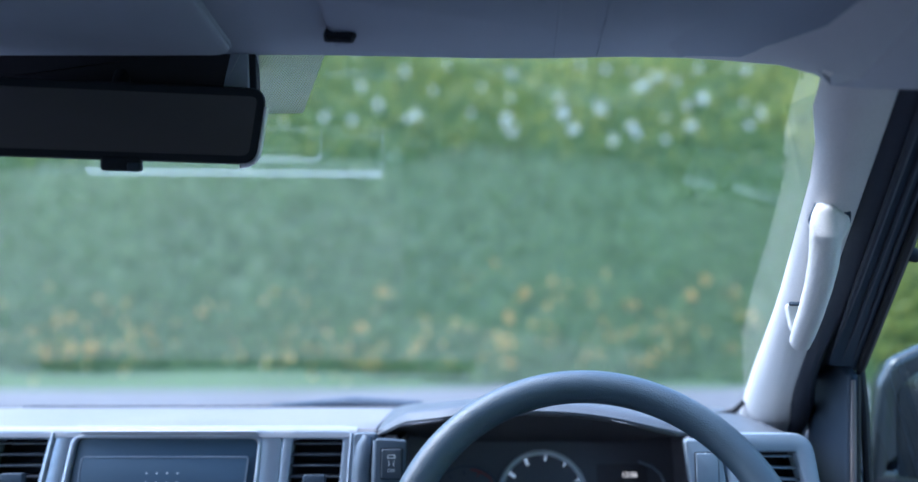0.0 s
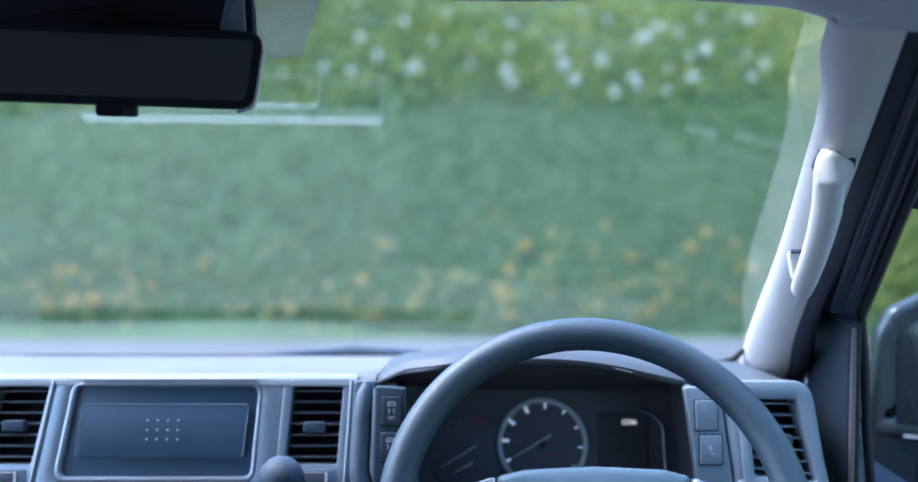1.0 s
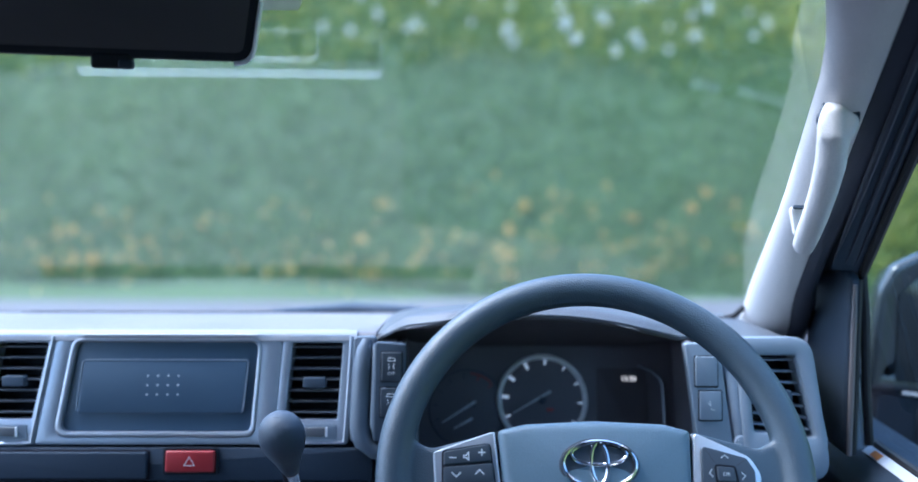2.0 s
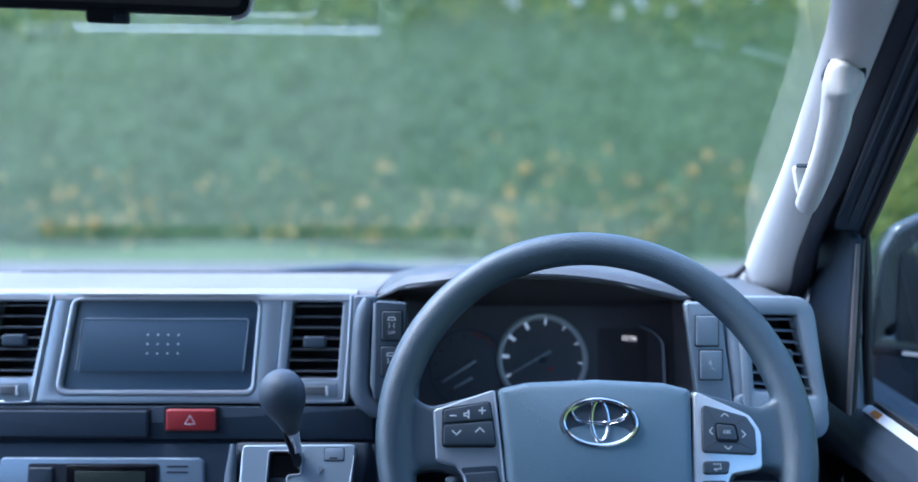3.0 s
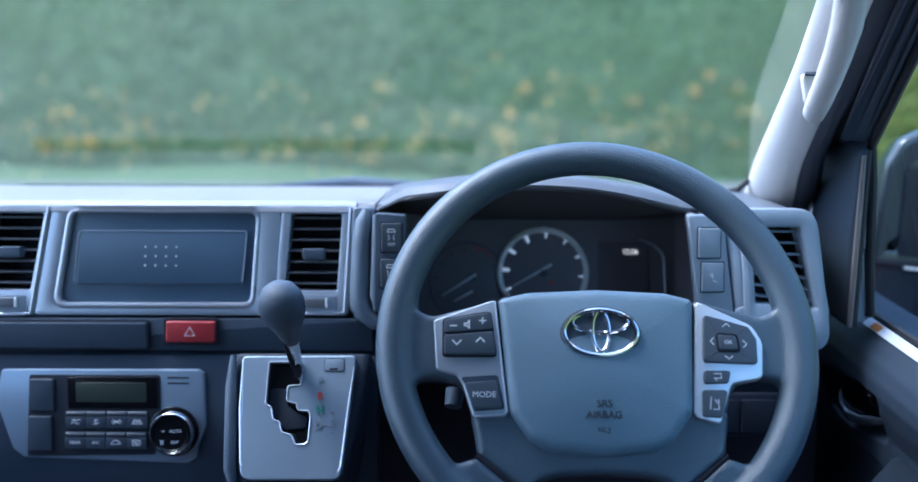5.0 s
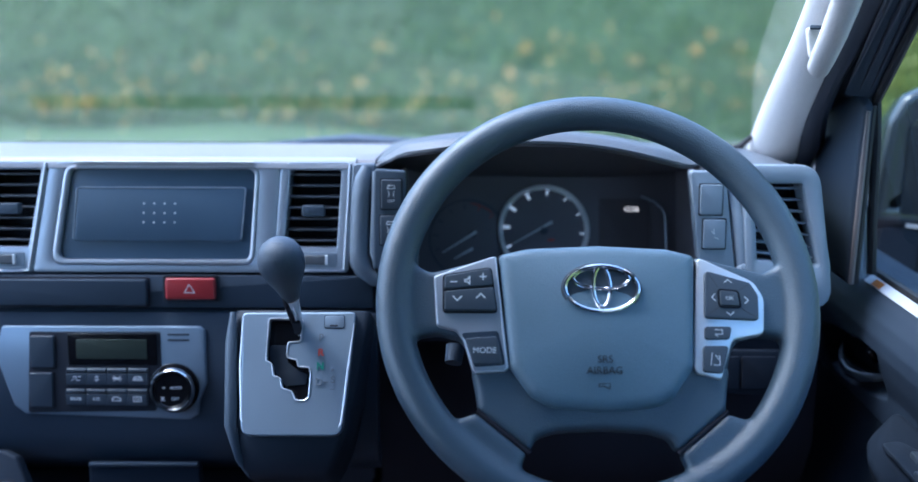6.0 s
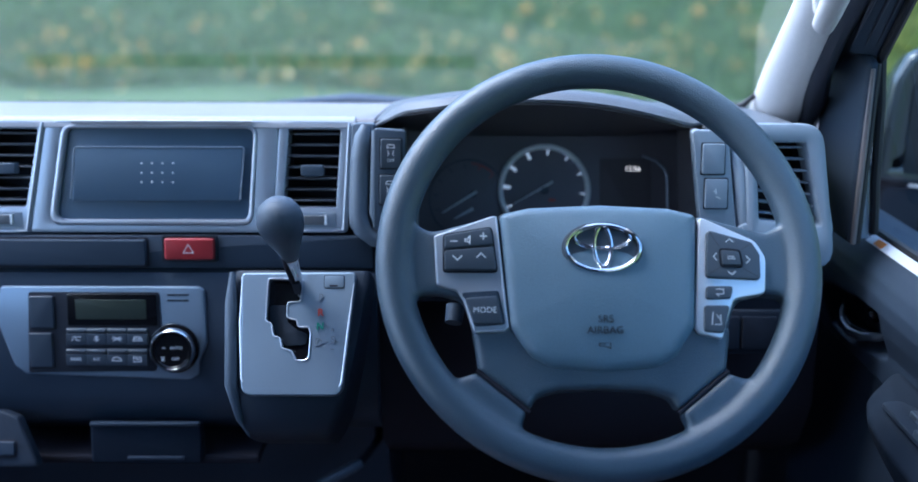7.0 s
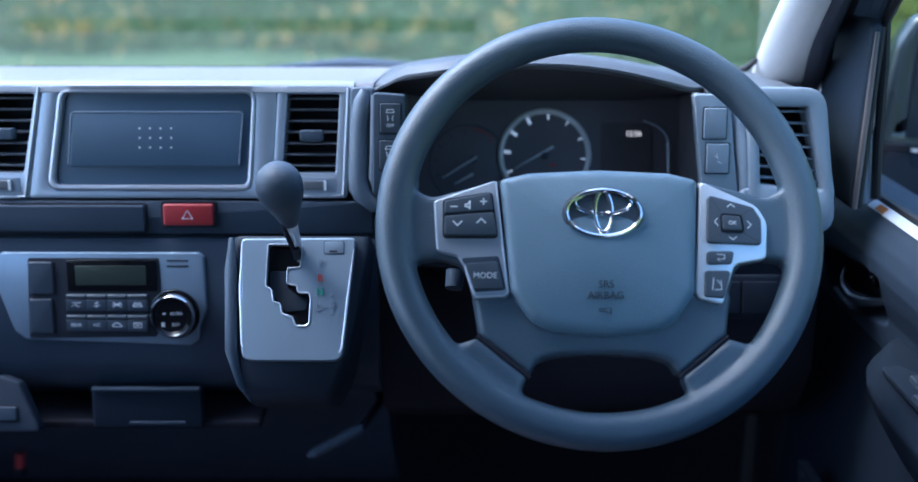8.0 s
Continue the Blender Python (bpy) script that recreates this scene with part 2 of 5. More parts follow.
def area2(p):
    return sum(a[0] * b[1] - b[0] * a[1] for a, b in zip(p, [*p[1:], p[0]]))


def inset(pts, d):
    """The outline moved inwards by d."""
    k, out, s = len(pts), [], (1 if area2(pts) > 0 else -1)
    for i in range(k):
        p = Vector(pts[i])
        a, b = p - Vector(pts[i - 1]), Vector(pts[(i + 1) % k]) - p
        if a.length < 1e-6:
            a = b
        if b.length < 1e-6:
            b = a
        na, nb = Vector((-a.y, a.x)).normalized() * s, Vector((-b.y, b.x)).normalized() * s
        m = na + nb
        m = m.normalized() if m.length > 1e-3 else na
        out.append(p + m * d / max(0.45, m.dot(na)))
    return out


def rings(levels, cap=True, bm=None, back=False):
    """Rings of equal count joined into a skin. levels: lists of 3D points in mm."""
    bm = bm or bmesh.new()
    rows = [[bm.verts.new(Vector(p) * MM) for p in lev] for lev in levels]
    k = len(rows[0])
    for a, b in zip(rows, rows[1:]):
        for i in range(k):
            bm.faces.new((a[i], a[(i + 1) % k], b[(i + 1) % k], b[i]))
    if cap:
        bm.faces.new(rows[-1])
    if back:
        bm.faces.new(rows[0][::-1])
    return bm


def lift(pts, z):
    return [(p[0], p[1], z) for p in pts]


def plate(pts, depth, bevel=1.0, z=0.0, steps=3, dome=0.0, bm=None):
    """A slab from z to z + depth with a rounded front edge; dome: how far the middle bulges."""
    lev = [lift(pts, z), lift(pts, z + depth - bevel)]
    for i in range(1, steps + 1):
        a = i / steps * math.pi / 2
        lev.append(lift(inset(pts, bevel * (1 - math.cos(a))), z + depth - bevel + bevel * math.sin(a)))
    if dome:
        c = Vector(((max(p[0] for p in pts) + min(p[0] for p in pts)) / 2, (max(p[1] for p in pts) + min(p[1] for p in pts)) / 2))
        base = inset(pts, bevel)
        ax, ay = max(abs(p[0] - c.x) for p in pts), max(abs(p[1] - c.y) for p in pts)
        rise = lambda x, y: dome * max(0.0, 1 - ((x - c.x) / ax) ** 2) * max(0.0, 1 - ((y - c.y) / ay) ** 2)
        for k in range(2, len(lev)):
            lev[k] = [(x, y, h + rise(x, y) * min(1, (k - 1) / steps)) for x, y, h in lev[k]]
        for f in (0.94, 0.86, 0.76, 0.64, 0.5, 0.36, 0.2, 0.07):
            lev.append([(*(c + (p - c) * f), z + depth + rise(*(c + (p - c) * f))) for p in base])
    return rings(lev, True, bm, back=True)


def hollow(outer, inner, depth, bevel=1.0, z=0.0, back=None, bm=None):
    """A frame between two outlines of equal count."""
    b = z if back is None else back
    lev = [lift(outer, z), lift(outer, z + depth - bevel), lift(inset(outer, bevel * 0.3), z + depth - bevel * 0.3), lift(inset(outer, bevel), z + depth),
           lift(inset(inner, -bevel), z + depth), lift(inset(inner, -bevel * 0.3), z + depth - bevel * 0.3), lift(inner, z + depth - bevel), lift(inner, b)]
    return rings(lev, False, bm)


def tube(points, radii, n=12, closed=False, flat=1.0, bm=None):
    """A round bar along points in mm. radii: one, or one a point."""
    pts = [Vector(p) for p in points]
    k = len(pts)
    rr = radii if isinstance(radii, (list, tuple)) else [radii] * k
    lev, side = [], None
    for i, p in enumerate(pts):
        t = (pts[(i + 1) % k] - pts[i - 1]) if closed or 0 < i < k - 1 else (pts[1] - pts[0] if i == 0 else pts[-1] - pts[-2])
        t.normalize()
        if side is None:
            side = t.orthogonal().normalized()
        side = (side - t * side.dot(t)).normalized()
        up = t.cross(side)
        lev.append([p + (side * math.cos(a) + up * math.sin(a) * flat) * rr[i] for a in (2 * math.pi * j / n for j in range(n))])
    if closed:
        bm = rings(lev + [lev[0]], False, bm)
        bmesh.ops.remove_doubles(bm, verts=bm.verts, dist=1e-6)
        return bm
    return rings(lev, True, bm, back=True)


def lathe(profile, n=32, bm=None):
    """Turned about z. profile: (radius, z) in mm from back to front."""
    return rings([[(r * math.cos(a), r * math.sin(a), z) for a in (2 * math.pi * i / n for i in range(n))] for r, z in profile], True, bm, back=True)


def sheet(fn, us, vs, thick=0.0, down=(0, 0, -1)):
    """A grid surface from fn(u, v) in metres, given thickness along down."""
    bm = bmesh.new()
    g = [[bm.verts.new(fn(u, v)) for v in vs] for u in us]
    for a, b in zip(g, g[1:]):
        for i in range(len(vs) - 1):
            bm.faces.new((a[i], a[i + 1], b[i + 1], b[i]))
    if thick:
        low = [[bm.verts.new(p.co + Vector(down) * thick) for p in row] for row in g]
        for a, b in zip(low, low[1:]):
            for i in range(len(vs) - 1):
                bm.faces.new((b[i], b[i + 1], a[i + 1], a[i]))
        rim = lambda q: q[0] + [r[-1] for r in q[1:]] + q[-1][-2::-1] + [r[0] for r in q[-2:0:-1]]
        a, b = rim(g), rim(low)
        for i in range(len(a)):
            j = (i + 1) % len(a)
            bm.faces.new((a[i], a[j], b[j], b[i]))
    return bm


def soften(ob, voxel, turns):
    """Melts a moulding's pieces together with rounded fillets."""
    r = ob.modifiers.new("melt", "REMESH")
    r.mode, r.voxel_size, r.use_smooth_shade = "VOXEL", voxel * MM, True
    s = ob.modifiers.new("fillet", "SMOOTH")
    s.factor, s.iterations = 0.5, turns
    return ob


def span(a, b, n):
    return [a + (b - a) * i / n for i in range(n + 1)]


def smoothstep(a, b, x):
    t = min(1, max(0, (x - a) / (b - a)))
    return t * t * (3 - 2 * t)


def words(name, text, size, material, parent, at, x, y, z, align="CENTER", thick=0.1, label="", bold=0.0):
    """Raised lettering on a panel: size and place in mm."""
    cu = bpy.data.curves.new(name, "FONT")
    cu.body, cu.size, cu.extrude, cu.offset = text, size * MM, thick * MM, bold * MM
    cu.align_x, cu.align_y, cu.resolution_u = align, "CENTER", 3
    tmp = bpy.data.objects.new(name, cu)
    me = bpy.data.meshes.new_from_object(tmp)
    bpy.data.objects.remove(tmp)
    me.materials.clear()
    me.materials.append(material)
    ob = tagged(new(name, me), label)
    WORLD[ob] = at @ Matrix.Translation((x * MM, y * MM, z * MM))
    ob.parent = parent
    ob.matrix_basis = WORLD[parent].inverted() @ WORLD[ob]
    return ob


def mark(name, strokes, width, material, parent, at, z, thick=0.3, label=""):
    """A pictogram of straight strokes: lists of points in mm."""
    bm = bmesh.new()
    for s in strokes:
        for a, b in zip(s, s[1:]):
            a, b = Vector(a), Vector(b)
            t = (b - a).normalized()
            q = Vector((-t.y, t.x)) * width / 2
            e = t * width / 2
            plate([a - e - q, b + e - q, b + e + q, a - e + q], thick, thick * 0.4, z, 1, bm=bm)
    return part(name, bm, material, parent, label, at)


# ---- the van's shell ----
CX = -0.285          # middle of the van
SLOPE = 0.15         # lean of the dash faces


def screen_y(x, z):
    """The windscreen: raked, and bowed back towards the pillars."""
    u = (x - CX) / 0.635
    return 1.436 - (z - 1.382) / 0.72 - 0.065 * u * u - 0.02 * u ** 4


def pillar_x(z):
    return 0.344 - (z - 1.421) * 0.205


windscreen = thing("window_1", pose(CX, 1.3, 1.37), "raked curved windscreen of clear glass", "window", kind="structure")
glass = part("pane", sheet(lambda u, z: Vector((CX + u * (pillar_x(z) + 0.09 - CX), 0, 0)) + Vector((0, screen_y(CX + u * (pillar_x(z) + 0.09 - CX), z), z)),
                           span(-1, 1, 36), span(1.355, 1.80, 16)), GLASS, windscreen, at=Matrix())
glass.visible_shadow = False
frit_out = [(-0.192, 1.795), (-0.112, 1.795), (-0.148, 1.741), (-0.19, 1.741)]


def on_screen(u, v):
    a = Vector(frit_out[0]).lerp(Vector(frit_out[1]), u)
    b = Vector(frit_out[3]).lerp(Vector(frit_out[2]), u)
    p = a.lerp(b, v)
    return Vector((p.x, screen_y(p.x, p.y) - 0.003, p.y))


part("dotted_frit", sheet(on_screen, span(0, 1, 6), span(0, 1, 6)), FRIT, windscreen, "dotted ceramic print, its black paled for haze", at=Matrix())
# cloudy edges of a clear film stuck to the inside of the glass
def film_edge(a, b, width, material=FILMEDGE, u=24):
    """A flat strip on the glass from a to b (x, z), its width across in metres."""
    a, b = Vector(a), Vector(b)
    side = Vector((-(b - a).y, (b - a).x)).normalized() * width

    def at(s, v):
        p = a.lerp(b, s) + side * v
        return Vector((p.x, screen_y(p.x, p.y) - 0.004, p.y))
    strip = part("film_edge", sheet(at, span(0, 1, u), (-0.5, 0.0, 0.5)), material, windscreen, "cloudy edge of a clear film", at=Matrix())
    strip.visible_shadow = False


film_edge((-0.3792, 1.6909), (-0.0785, 1.6879), 0.0081)
film_edge((-0.2024, 1.7016), (-0.1422, 1.7014), 0.0058, FILMFAINT)
film_edge((-0.1422, 1.7014), (-0.1379, 1.7056), 0.0047, FILMFAINT)
film_edge((-0.1381, 1.7045), (-0.1329, 1.7276), 0.0017, FILMFAINT)
film_edge((-0.0779, 1.6873), (-0.0733, 1.7291), 0.0012, FILMFAINT)
# black edge print and gasket along the foot of the glass
part("gasket", sheet(lambda u, v: Vector((CX + u * 0.64, screen_y(CX + u * 0.64, 1.364 + v) - 0.006, 1.364 + v)), span(-1, 1, 40), (0, 0.005, 0.010), 0.004, (0, 0.6, 0.8)),
     RUBBER, windscreen, at=Matrix())


part("corner_seal", tube([(300, 1196, 1406), (322, 1203, 1408), (336, 1200, 1413), (346, 1190, 1426)], [2, 4, 4, 3], 8), RUBBER, windscreen, at=Matrix())


def roof_z(x, y):
    u = (x - CX) / 0.75
    w = abs(x - CX) / 0.635
    return 1.785 + 0.03 * smoothstep(0.86, 0.55, y) - 0.07 * min(w, 1.08) ** 8 * smoothstep(0.3, 0.72, y) - 0.06 * max(0, abs(u) - 0.85) / 0.15 - 0.0055 * smoothstep(-0.15, 0.10, x) * smoothstep(0.6, 0.8, y)


def header_y(x):
    u = (x - CX) / 0.635
    return 0.872 - 0.17 * u ** 4


part("ceiling", sheet(lambda x, v: Vector((x, header_y(x) * (1 - v) + -2.6 * v, roof_z(x, header_y(x) * (1 - v) - 2.6 * v))), span(CX - 0.74, CX + 0.74, 48),
                                [0, 0.004, 0.01, 0.02, 0.035, 0.05, 0.07, 0.1, 0.2, 0.4, 0.7, 1.0], 0.03, (0, 0.3, 1)), CLOTH, kind="structure",
               label="grey woven headliner above the front seats", category="ceiling")
part("floor", sheet(lambda x, y: Vector((x, y, 0.62)), span(CX - 0.8, CX + 0.8, 2), span(-2.6, 1.5, 2), 0.05), CARPET, kind="structure",
                label="dark carpeted cab floor", category="floor")


def wall_piece(name, pts, axis, at, thick, label, material=DARK):
    """A plain wall panel from an outline (metres) in the plane across axis."""
    bm = bmesh.new()
    q = [(at, a, b) if axis == "x" else (a, at, b) for a, b in pts]
    d = Vector((thick, 0, 0)) if axis == "x" else Vector((0, thick, 0))
    lo, hi = [bm.verts.new(p) for p in q], [bm.verts.new(Vector(p) + d) for p in q]
    bm.faces.new(lo), bm.faces.new(hi[::-1])
    for i in range(len(q)):
        bm.faces.new((lo[i], lo[(i + 1) % len(q)], hi[(i + 1) % len(q)], hi[i]))
    return part(name, bm, material, kind="structure", label=label, category="wall", smooth=False)


wall_piece("wall_rear", [(CX - 0.76, 0.62), (CX + 0.76, 0.62), (CX + 0.76, 1.83), (CX - 0.76, 1.83)], "y", -2.65, 0.04, "plain dark rear bulkhead of the van")
wall_piece("wall_left", [(-2.65, 0.62), (1.2, 0.62), (1.2, 1.30), (-2.65, 1.30)], "x", CX - 0.79, 0.04, "plain dark side panel below the windows")
wall_piece("wall_right", [(-2.65, 0.62), (-0.2, 0.62), (-0.2, 1.30), (-2.65, 1.30)], "x", CX + 0.75, 0.04, "plain dark side panel behind the door")
# walls added out of view over side windows to cut their light
for x, spans in ((CX - 0.77, ((-2.65, -0.2),)), (CX + 0.73, ((-2.65, -1.15), (-0.3, -0.16)))):
    for a, b in spans:
        wall_piece("trim", [(a, 1.30), (b, 1.30), (b, 1.80), (a, 1.80)], "x", x, 0.04, "unseen pale side wall added to cut window light", TRIM)
wall_piece("bulkhead", [(CX - 0.78, 0.3), (CX + 0.78, 0.3), (CX + 0.78, 1.30), (CX - 0.78, 1.30)], "y", 1.46, 0.04, "front bulkhead below the windscreen", BLACK)


for x, name in ((CX - 0.79, "left"), (CX + 0.75, "right")):
    wall_piece("wall_" + name, [(1.2, 0.3), (1.47, 0.3), (1.47, 1.34), (1.2, 1.34)], "x", x, 0.04, "plain dark cowl side panel", BLACK)
# headliner corner that comes down onto the pillar trim
CORNER = [(0.16, 0.834, 1.7775), (0.215, 0.822, 1.7715), (0.256, 0.802, 1.764), (0.274, 0.770, 1.751), (0.276, 0.744, 1.7385), (0.297, 0.729, 1.7333), (0.335, 0.714, 1.7302), (0.390, 0.708, 1.732)]
CORNER_DIP = (0, 0.004, 0.016, 0.019, 0.016, 0.010, 0.003, 0)
for flip in (1, -1):
    part("trim", sheet(lambda i, v: Vector((CX + flip * (CORNER[i][0] - CX + 0.004 * v), CORNER[i][1] - (0.0, 0.004, 0.05, 0.3)[v], CORNER[i][2] + (0.006, -0.001, 0.012 - CORNER_DIP[i], 0.075)[v])), range(8), range(4), 0.012, (0, 0.5, 0.9)),
         CORNERMAT, kind="structure", label="grey headliner corner above the windscreen pillar", category="headliner")


# ---- windscreen pillars with their pale trim ----
def lerp3(a, b, t):
    return Vector(a) + (Vector(b) - Vector(a)) * t


def pillar(flip):
    """The trim between the glass edge and the door seal, rounded towards the cabin."""
    lev = []
    for i in range(15):
        t = -0.045 + 1.125 * i / 14
        a = lerp3((0.279, 0.760, 1.738), (0.344, 1.200, 1.421), t)
        b = lerp3((0.340, 0.740, 1.731), (0.388, 1.150, 1.409), t)
        flare = smoothstep(0.12, -0.12, t) * smoothstep(-0.065, 0.02, t)
        a += Vector((-0.012, 0.0, 0.0)) * flare + Vector((0.0112, 0, 0)) * smoothstep(-0.02, 0.2, t) * (1 - 0.8 * smoothstep(0.5, 0.95, t))
        b += Vector((-0.0095, 0, 0)) * smoothstep(1.05, 0.85, t)
        n = (b - a).cross(Vector((0.065, 0.44, -0.317))).normalized()
        n = n if n.y < 0 else -n
        row = []
        for j in range(9):
            s = j / 8
            row.append(a.lerp(b, s) + n * 0.011 * math.sin(math.pi * s) ** 0.7)
        eye_side = Vector((0, 0, 1.62))
        deep = eye_side + (a - eye_side) * 1.13 + Vector((0.012, 0, 0))
        row += [b - n * 0.02 + (b - a) * 0.05, deep + Vector((0.03, 0, 0)), deep, a.lerp(deep, 0.12)]
        lev.append([Vector((2 * CX - p.x if flip else p.x, p.y, p.z)) * 1000 for p in row])
    return rings(lev, True, back=True)


for flip in (False, True):
    part("trim", pillar(flip), TRIM, kind="structure", label="pale grey moulded windscreen pillar trim", category="pillar trim", at=Matrix())

GRAB = Matrix.Translation((0.0015, 0, 0))
handle = thing("grab_handle", pose(0.34, 0.93, 1.58), "pale grey curved grab handle fixed to the windscreen pillar", "handle")
bar_lift = Vector((-0.007, -0.012, -0.003))
bar = [(0.320, 0.862, 1.653), (0.3175, 0.853, 1.644), (0.319, 0.853, 1.628), (0.3225, 0.866, 1.604), (0.325, 0.886, 1.581), (0.3265, 0.908, 1.558), (0.328, 0.931, 1.538), (0.331, 0.953, 1.524), (0.337, 0.968, 1.520)]
head = rounded([(-13, -18), (-16, -3), (-9, 14), (0, 18), (18, 3), (17, -6), (13, -14), (4, -20)], [4, 8, 6, 5, 5, 5, 6, 4], 4)
# dark plate behind the head paints the shade round the upper mount
part("head_recess", plate(inset(head, -1.0), 4, 1.5), DARK, handle, "dark plate painting the shade behind the upper mount", at=GRAB @ panel(0.3190, 0.853, 1.6415, 0.35, -14))
grip = tube([(Vector(p) + bar_lift * (0.3 + 0.7 * math.sin(math.pi * i / 8))) * 1000 for i, p in enumerate(bar)], [8, 12, 14, 13.5, 12.5, 12, 11.5, 10.5, 8], 16, flat=0.85)
head_cap = plate(head, 9, 4, -6, 4, dome=2)
bmesh.ops.transform(head_cap, matrix=panel(0.3155, 0.842, 1.6375, 0.35, -14), verts=head_cap.verts)
cap_mesh = bpy.data.meshes.new("head_cap")
head_cap.to_mesh(cap_mesh)
head_cap.free()
grip.from_mesh(cap_mesh)
bpy.data.meshes.remove(cap_mesh)
soften(part("grip", grip, TRIM, handle, at=GRAB), 1.5, 12)
for p in ((0.326, 0.962, 1.545),):
    part("mount_cover", plate(rounded(box(-8, -16, 8, 14), 6), 3, 1.5, -1), TRIM, handle, at=GRAB @ panel(*p, 0.25, 30))
    # small dark plate paints the shade in the lower mount's recess
    part("screw_recess", plate(rounded(box(-6, -2.2, 6, 2.2), 2), 2, 0.8), DARK, handle, "dark plate painting the shaded recess above the mount", at=GRAB @ panel(p[0] + 0.001, p[1] - 0.002, p[2] + 0.013, 1.3, -14))


# ---- driver's door ----
def glass_x(z):
    return 0.460 - 0.03 * smoothstep(1.29, 1.485, z) - 0.19 * max(0, z - 1.485)


door = thing("door_1", pose(0.44, 0.6, 0.7), "charcoal driver's door with window frame and armrest", "door", kind="structure")
DOORPROFILE = [(0.464, 1.290), (0.456, 1.2905), (0.449, 1.287), (0.439, 1.278), (0.429, 1.264), (0.4235, 1.249), (0.4235, 1.235), (0.430, 1.214), (0.440, 1.19), (0.446, 1.15), (0.447, 1.10), (0.440, 1.03), (0.43, 0.85), (0.43, 0.58)]
RECESS_TOP = [(0.970, 1.236), (1.004, 1.235), (1.098, 1.223), (1.146, 1.211), (1.162, 1.196)]
RECESS_FOOT = [(0.970, 1.188), (0.990, 1.180), (1.082, 1.162), (1.134, 1.165), (1.162, 1.190)]


def along(points, s):
    """Value of a broken line at s."""
    for (a, u), (b, v) in zip(points, points[1:]):
        if s <= b:
            return u + (v - u) * max(0.0, (s - a) / (b - a))
    return points[-1][1]


def door_x(y, z):
    """The inner face of the door: a rounded belly, hollowed round the inner handle."""
    x = along([(q, p) for p, q in DOORPROFILE[::-1]], z)
    hollow_in = smoothstep(along(RECESS_TOP, y), along(RECESS_TOP, y) - 0.004, z) * smoothstep(along(RECESS_FOOT, y) - 0.004, along(RECESS_FOOT, y) + 0.012, z)
    return x + 0.034 * hollow_in * smoothstep(0.974, 0.981, y) * smoothstep(1.162, 1.140, y)


part("door_panel", sheet(lambda z, y: Vector((door_x(y, z), y, z)), [1.290, 1.2903, 1.287, 1.282] + span(1.277, 1.15, 52), span(-0.2, 0.94, 10) + span(0.966, 1.2, 78), 0.05, (1, 0, 0)), DOORMAT, door, at=Matrix())
# foot of the door painted darker than door_panel to stand for shade
part("lower_panel", sheet(lambda i, y: Vector((DOORPROFILE[9 + i][0], y, DOORPROFILE[9 + i][1] - 0.0005)), range(5), span(-0.2, 1.2, 28), 0.028, (1, 0, 0)), ARMMAT, door, "lower door lining darkened for shade", at=Matrix())
# dark weather seals and frame between pillar trim and window opening
def band(t0, t1, inner, outer, depth, n=14):
    lev = []
    for i in range(n + 1):
        t = t0 + (t1 - t0) * i / n
        a, b = inner(t), outer(t)
        nrm = Vector((-0.55, -0.75, -0.1)).normalized()
        lev.append([p * 1000 for p in (a, a.lerp(b, 0.25) + nrm * depth, a.lerp(b, 0.8) + nrm * depth, b, b - nrm * 0.02, a - nrm * 0.02)])
    return rings(lev, True, back=True)


edge1 = lambda t: lerp3((0.341, 0.742, 1.731), (0.389, 1.152, 1.409), t) + Vector((-0.0105, 0.002, 0)) * smoothstep(1.05, 0.85, t)
edge2 = lambda t: lerp3((0.358, 0.730, 1.733), (0.412, 1.140, 1.409), t) + Vector((-0.008 - 0.012 * smoothstep(0.5, 0.72, t) * (1 - smoothstep(0.8, 1.0, t)), 0, 0))
frame_in = lambda t: lerp3((0.350, 0.730, 1.733), (0.3905, 1.0375, 1.490), t)
edge3 = lambda t: lerp3((0.378, 0.724, 1.737), (0.430, 1.050, 1.485), t)
part("seal", band(-0.15, 1.12, edge1, edge2, 0.004, 24), SEALMAT, door, "dark rubber door seal", at=Matrix())
part("frame", band(-0.15, 1.0, frame_in, edge3, 0.004), DARK, door, at=Matrix())
part("frame_backing", band(-0.15, 1.02, lambda t: edge1(t * 0.82) + Vector((0.020, 0.045, -0.005)), lambda t: edge3(t) + Vector((0.016, 0.045, -0.005)), 0.0), BLACK, door, at=Matrix())
for f, r in ((0.04, 3.5), (0.42, 2.6), (0.72, 2.2)):
    part("frame_rib", tube([(frame_in(t).lerp(edge3(t), f) + Vector((-0.0035, -0.0045, 0))) * 1000 for t in span(-0.15, 0.97, 10)], [r] * 8 + [r * 0.8, r * 0.5, 0.3], 8), SEALMAT, door, "rubber rib along the window frame", at=Matrix())
part("glass_run", tube([edge3(t) * 1000 + Vector((-2, -3, -2)) for t in span(-0.15, 1.0, 8)] + [(432, 1046, 1440), (438, 1050, 1355), (446, 1056, 1296)], 5, 8), RUBBER, door, "black window channel", at=Matrix())
